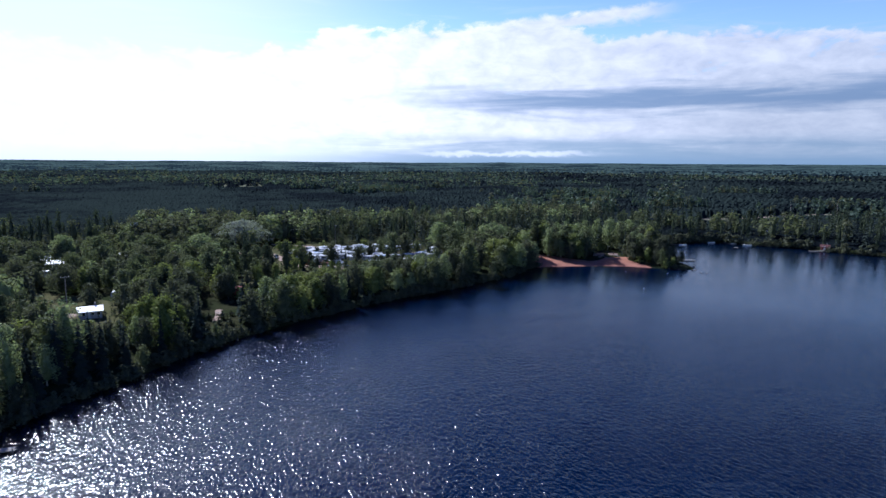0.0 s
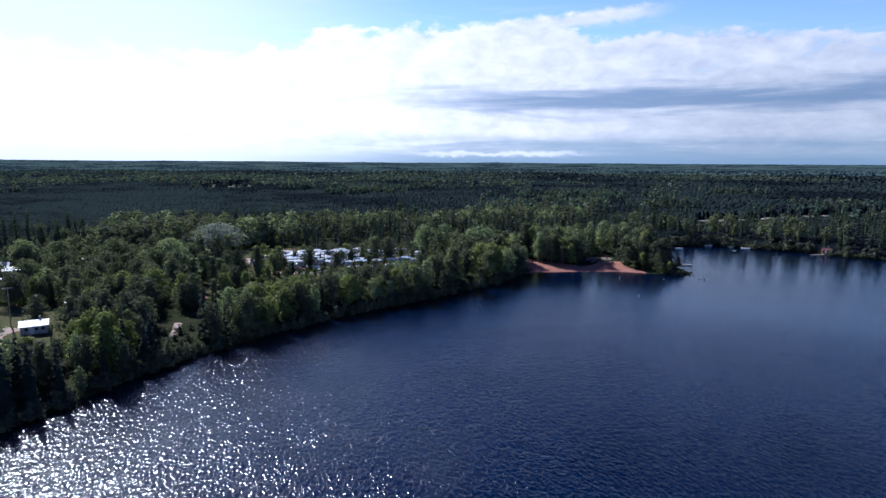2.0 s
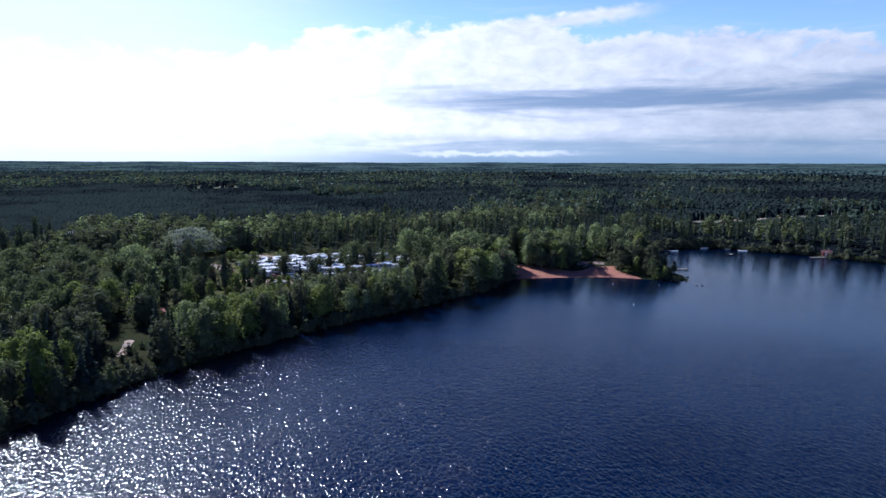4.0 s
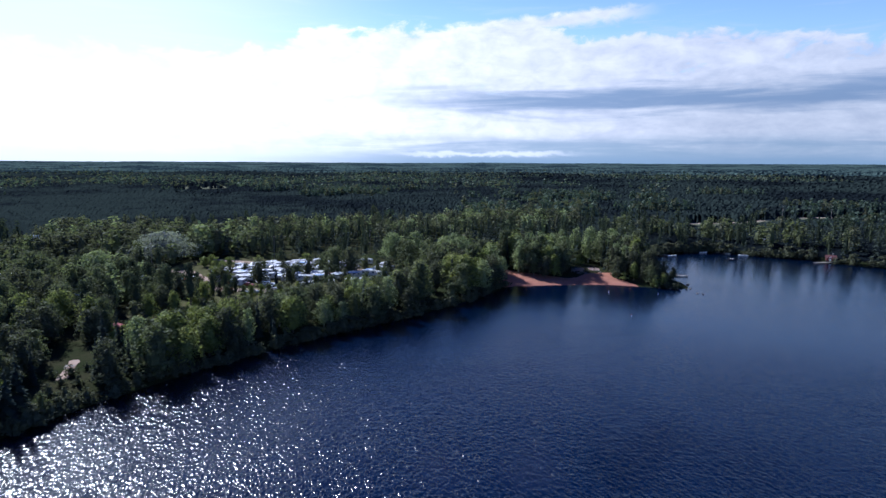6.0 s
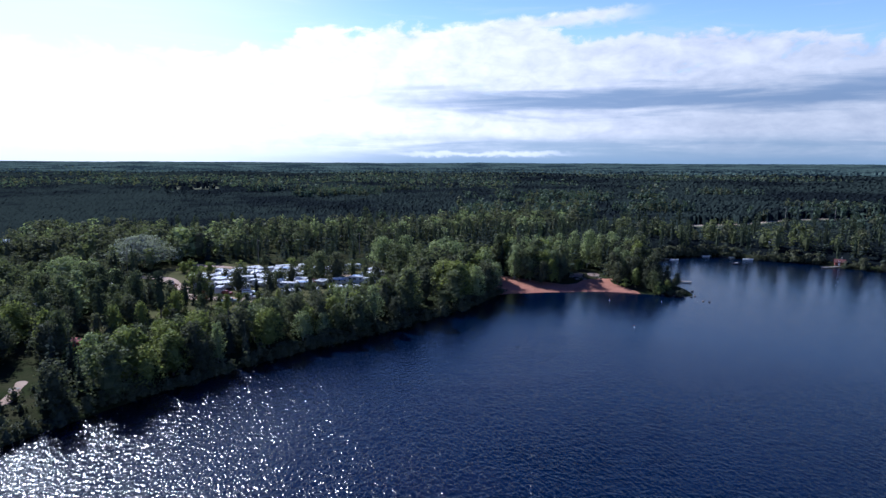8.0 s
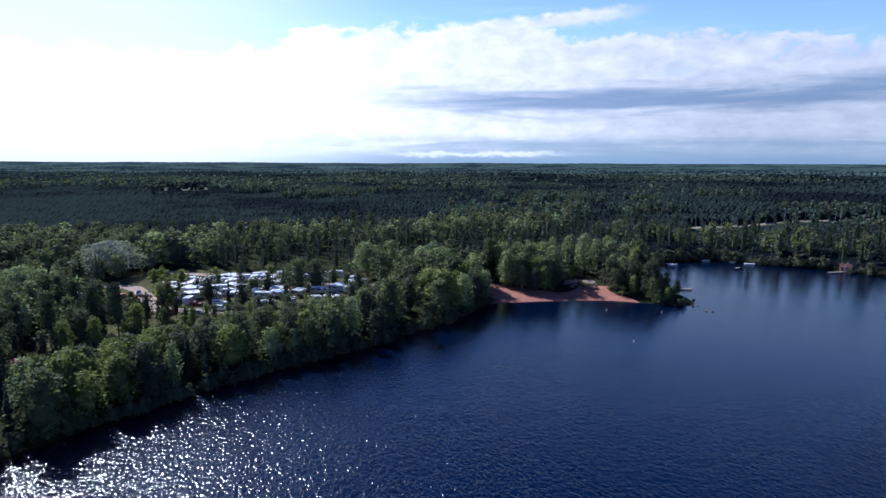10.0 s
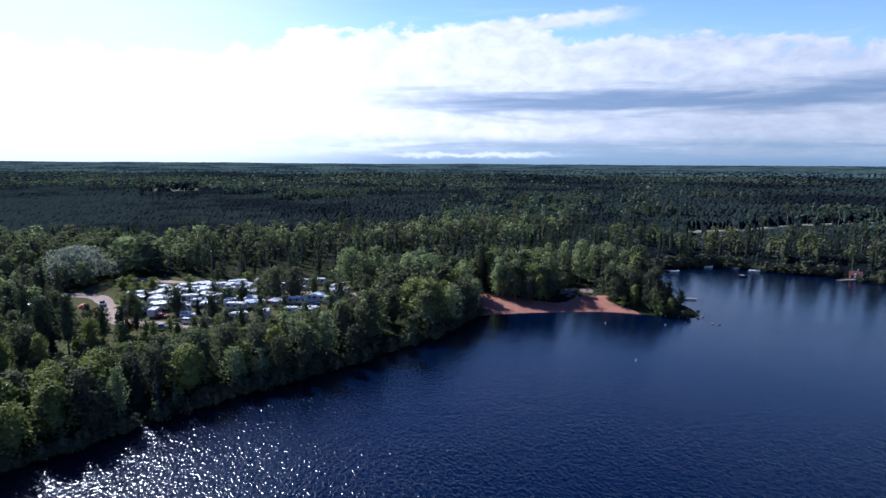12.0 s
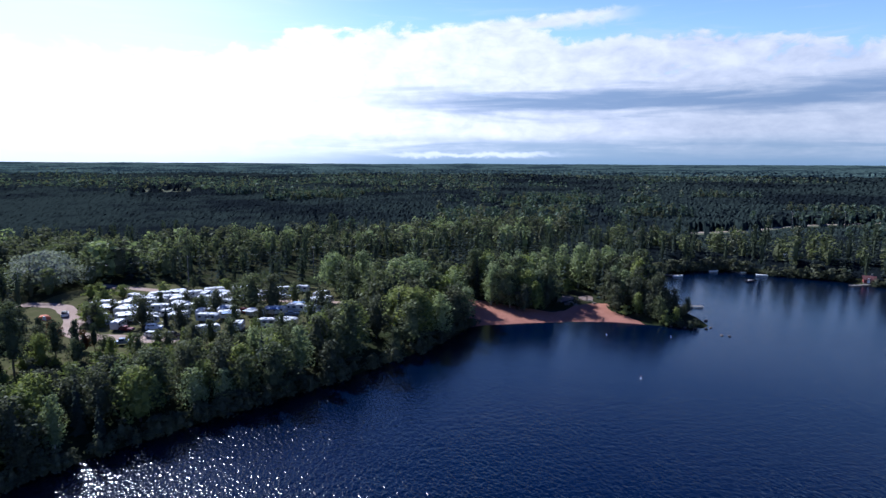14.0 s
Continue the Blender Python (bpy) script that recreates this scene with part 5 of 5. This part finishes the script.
def boat(length, paint, label):
    root = tagged(new("boat"), label, "boat", "moored boats")
    bm = bmesh.new()
    rows = []
    for f in (0, 0.25, 0.5, 0.75, 0.92, 1.0):
        w = length * 0.17 * (1 - max(0, f - 0.35) ** 2 * 2.3)
        x, lift = length * (f - 0.5), 0.25 * f * f
        rows.append([bm.verts.new(p) for p in ((x, -w, 0.62 + lift), (x, -w * 0.75, 0.05 + lift * 0.6), (x, 0, -0.15 + lift), (x, w * 0.75, 0.05 + lift * 0.6), (x, w, 0.62 + lift),
                                               (x, w * 0.82, 0.6 + lift), (x, 0, 0.22 + lift * 0.5), (x, -w * 0.82, 0.6 + lift))])
    for a, b in zip(rows[:-1], rows[1:]):
        for i in range(8):
            bm.faces.new((a[i], a[(i + 1) % 8], b[(i + 1) % 8], b[i]))
    bm.faces.new(rows[0]), bm.faces.new(rows[-1][::-1])
    bmesh.ops.recalc_face_normals(bm, faces=bm.faces[:])
    part("hull", bm, paint, root)
    part("windscreen", box((0.05, length * 0.24, 0.4), (length * 0.12, 0, 0.62), 0.01), GLASS, root)
    for x in (-0.2, 0.02):
        part("seat", box((0.45, length * 0.24, 0.3), (length * x, 0, 0.35), 0.04), CREAM, root)
    m = part("outboard_motor", box((0.35, 0.34, 0.55), (-length * 0.5 - 0.18, 0, 0.45), 0.08), BLACKCAR, root, "black outboard motor")
    part("motor_leg", rod(0.07, (-length * 0.5 - 0.2, 0, -0.4), (-length * 0.5 - 0.2, 0, 0.5), 8), BLACKCAR, m)
    return root


set_at(dock(10.0, 1.5, "weathered wooden swimming dock off the point"), 121.0, 311.5, -8, 0.0)
set_at(dock(9.0, 1.5, "small dark wooden dock on the wooded bank"), -85, 97.5, 18, 0.0)
set_at(dock(10.0, 1.1, "wooden dock with pale decking in the bay"), 138.5, 371.5, -5, 0.0)
set_at(dock(7.0, 1.1, "wooden dock by the far bank"), 180, 382.5, -80, 0.0)
set_at(dock(12.0, 1.3, "pale wooden dock in front of the red boathouse"), 224, 346.5, 190, 0.0)
set_at(boat(5.2, WHITE, "white motorboat moored beside a dock"), 184.5, 377.5, 15, 0.0)
set_at(boat(5.0, WHITE, "white open boat moored in the bay"), 188.5, 369.5, -30, 0.0)
set_at(boat(4.6, WHITE, "small white boat by the wooded bank"), 171.5, 381, 5, 0.0)
set_at(boat(5.0, BLACKCAR, "dark boat anchored off the far bank"), 176, 357, 0, 0.0)
set_at(boat(4.8, WHITE, "white boat tied to the bay dock"), 148.5, 369, 5, 0.0)


# ---- beach things ----
def picnic_table():
    root = tagged(new("picnic_table"), "weathered wooden picnic table above the beach", "picnic table", "picnic tables")
    for y in (-0.3, 0, 0.3):
        part("top_plank", box((1.9, 0.27, 0.05), (0, y, 0.72), 0.01), WOOD, root)
    for s in (-1, 1):
        part("bench_plank", box((1.9, 0.28, 0.05), (0, s * 0.75, 0.43), 0.01), WOOD, root)
        part("cross_beam", box((0.08, 1.7, 0.1), (s * 0.65, 0, 0.34), 0.01), WOOD, root)
        for t in (-1, 1):
            part("leg", rod(0.05, (s * 0.65, t * 0.65, 0), (s * 0.65, t * 0.25, 0.74), 6), WOOD, root)
    return root


T = picnic_table()
set_at(copy_thing(T, Matrix()), -71.5, 185, 10)
set_at(T, 82.5, 310.5, 20)
for x, y, a in ((90, 312, -15), (79, 312, 70), (30, 341, 10), (24, 346, 40)):
    set_at(copy_thing(T, Matrix()), x, y, a)
tagged(blob("pavement", [(79.5, 313), (84.5, 315), (85.5, 320), (80.5, 319)], PAVE, 0.16, 5, 0.2), "worn concrete pad above the beach", "pavement", kind="structure")
tagged(blob("pavement", [(88, 314), (92, 315), (92, 320), (88, 319)], PAVE, 0.16, 5, 0.2), "worn concrete pad above the beach", "pavement", kind="structure")


def swing_set():
    root = tagged(new("swing_set"), "dark wooden swing set on the sand above the beach", "swing set")
    part("beam", rod(0.09, (-2.2, 0, 2.4), (2.2, 0, 2.4), 8), BARK, root)
    for s in (-1, 1):
        for t in (-1, 1):
            part("leg", rod(0.08, (s * 2.3, t * 1.0, 0), (s * 2.05, 0, 2.42), 8), BARK, root)
        part("seat", box((0.45, 0.2, 0.05), (s * 0.9, 0, 0.55), 0.01), RUBBER, root)
        for t in (-1, 1):
            part("chain", rod(0.015, (s * 0.9 + t * 0.2, 0, 0.58), (s * 0.9 + t * 0.2, 0, 2.4), 5), STEEL, root)
    return root


set_at(swing_set(), 86.5, 311, 10)


def boulder(x, y, r, label, seed, z=None):
    bm = bmesh.new()
    bmesh.ops.create_icosphere(bm, subdivisions=2, radius=r)
    for v in bm.verts:
        v.co *= 0.8 + 0.45 * noise.noise(v.co / r * 1.3 + Vector((seed * 5.1, 0, 0)))
        v.co.z *= 0.65
    ob = part("boulder", bm, ROCK, None)
    tagged(ob, label, "rock", "boulders along the bank")
    return set_at(ob, x, y, seed * 40, (z_at(x, y) if z is None else z) + r * 0.1)


rng = random.Random(4)
for i, (x, y) in enumerate([(118, 282.2), (120, 283.5), (115, 283), (112, 284), (108, 285.2), (122.8, 292), (81, 309.5), (84, 308.8), (91, 310), (121, 274), (119, 275)]):
    boulder(x, y, rng.uniform(0.5, 1.1) if y > 276 else 0.55, "rounded brown boulder at the water's edge" if x > 100 else "brown boulder above the beach", i, 0.05 if x > 100 else None)


def buoy(x, y):
    root = tagged(new("buoy"), "white marker buoy floating off the beach", "buoy", "swimming buoys")
    part("float", rod(0.28, (0, 0, -0.15), (0, 0, 0.25), 12), WHITE, root)
    part("mast", rod(0.12, (0, 0, 0.25), (0, 0, 1.1), 10, 0.09), WHITE, root)
    part("cap", rod(0.13, (0, 0, 1.1), (0, 0, 1.2), 10, 0.05), ORANGE, root)
    root.matrix_basis = pose(x, y, 0) @ Matrix.Scale(0.6, 4)
    return root


for x, y in ((80.5, 240), (84.5, 277), (103, 274)):
    buoy(x, y)


# ---- poles ----
def utility_pole(tall, label, arms=1, lamp=False):
    root = tagged(new("street_lamp" if lamp else "utility_pole"), label, "lamp" if lamp else "pole", "poles")
    part("pole", rod(0.17, (0, 0, -0.6), (0, 0, tall), 10, 0.11), WOOD, root)
    for i in range(arms):
        z = tall - 0.5 - i * 1.0
        part("crossarm", box((2.4, 0.12, 0.14), (0, 0.14, z), 0.01), WOOD, root)
        for x in (-1.05, -0.4, 0.4, 1.05):
            part("insulator", rod(0.05, (x, 0.14, z + 0.14), (x, 0.14, z + 0.34), 8), WHITE, root)
    if lamp:
        part("arm", rod(0.04, (0, 0, tall - 0.3), (1.4, 0, tall), 6), STEEL, root)
        part("lamp_head", box((0.7, 0.28, 0.16), (1.6, 0, tall - 0.05), 0.04), LIGHTLENS, root, "pale lamp head")
    return root


LINE = [(-110, 318), (-62, 345), (-17, 372), (28, 398)]
tops = []
P = utility_pole(11.5, "wooden utility pole with crossarm at the edge of the woods")
for i, (x, y) in enumerate(LINE):
    set_at(P if i == 0 else copy_thing(P, Matrix()), x, y, -58)
    tops.append(Vector((x, y, z_at(x, y) + 0.09 + 11.34)))


def cable(a, b, sag, label):
    pts = [a.lerp(b, k / 12) - Vector((0, 0, sag * 4 * (k / 12) * (1 - k / 12))) for k in range(13)]
    ob = new("power_cable", poly_mesh("power_cable", tube([tuple(p) for p in pts], [0.03] * 13, 4), [BLACKCAR]))
    tagged(ob, "sagging dark overhead power cable between poles", "cable", "overhead cables")


side = Vector((math.cos(radians(-58)), math.sin(radians(-58)), 0))
for a, b in zip(tops[:-1], tops[1:]):
    for k in (-1.05, 0.4, 1.05):
        cable(a + side * k, b + side * k, 1.2, "")
set_at(copy_thing(P, Matrix()), -119, 186, 40)
L1 = utility_pole(13, "tall lamp pole beside the forest road", 0, True)
set_at(L1, 312, 537, 200)
set_at(copy_thing(L1, Matrix()), 360, 546, 200)
L2 = utility_pole(6.5, "pale lamp post in the trees above the beach", 0, True)
set_at(L2, 46, 389, 30)
for x, y, a in ((58, 420, 120), (88, 352, 200)):
    set_at(copy_thing(L2, Matrix()), x, y, a)


def antenna():
    root = tagged(new("antenna_mast"), "pale metal mast with twin panels above the trees", "antenna")
    part("mast", rod(0.2, (0, 0, -0.5), (0, 0, 12.4), 10, 0.12), STEEL, root)
    part("crossbar", box((3.2, 0.15, 0.15), (0, 0, 12.0), 0.01), STEEL, root)
    part("crossbar", box((3.2, 0.15, 0.15), (0, 0, 9.9), 0.01), STEEL, root)
    for x in (-1.5, -0.5, 0.5, 1.5):
        part("panel", box((0.32, 0.2, 3.0), (x, -0.12, 9.6), 0.04), WHITE, root, "white antenna panel")
    return root


set_at(antenna(), -174, 340, 25)
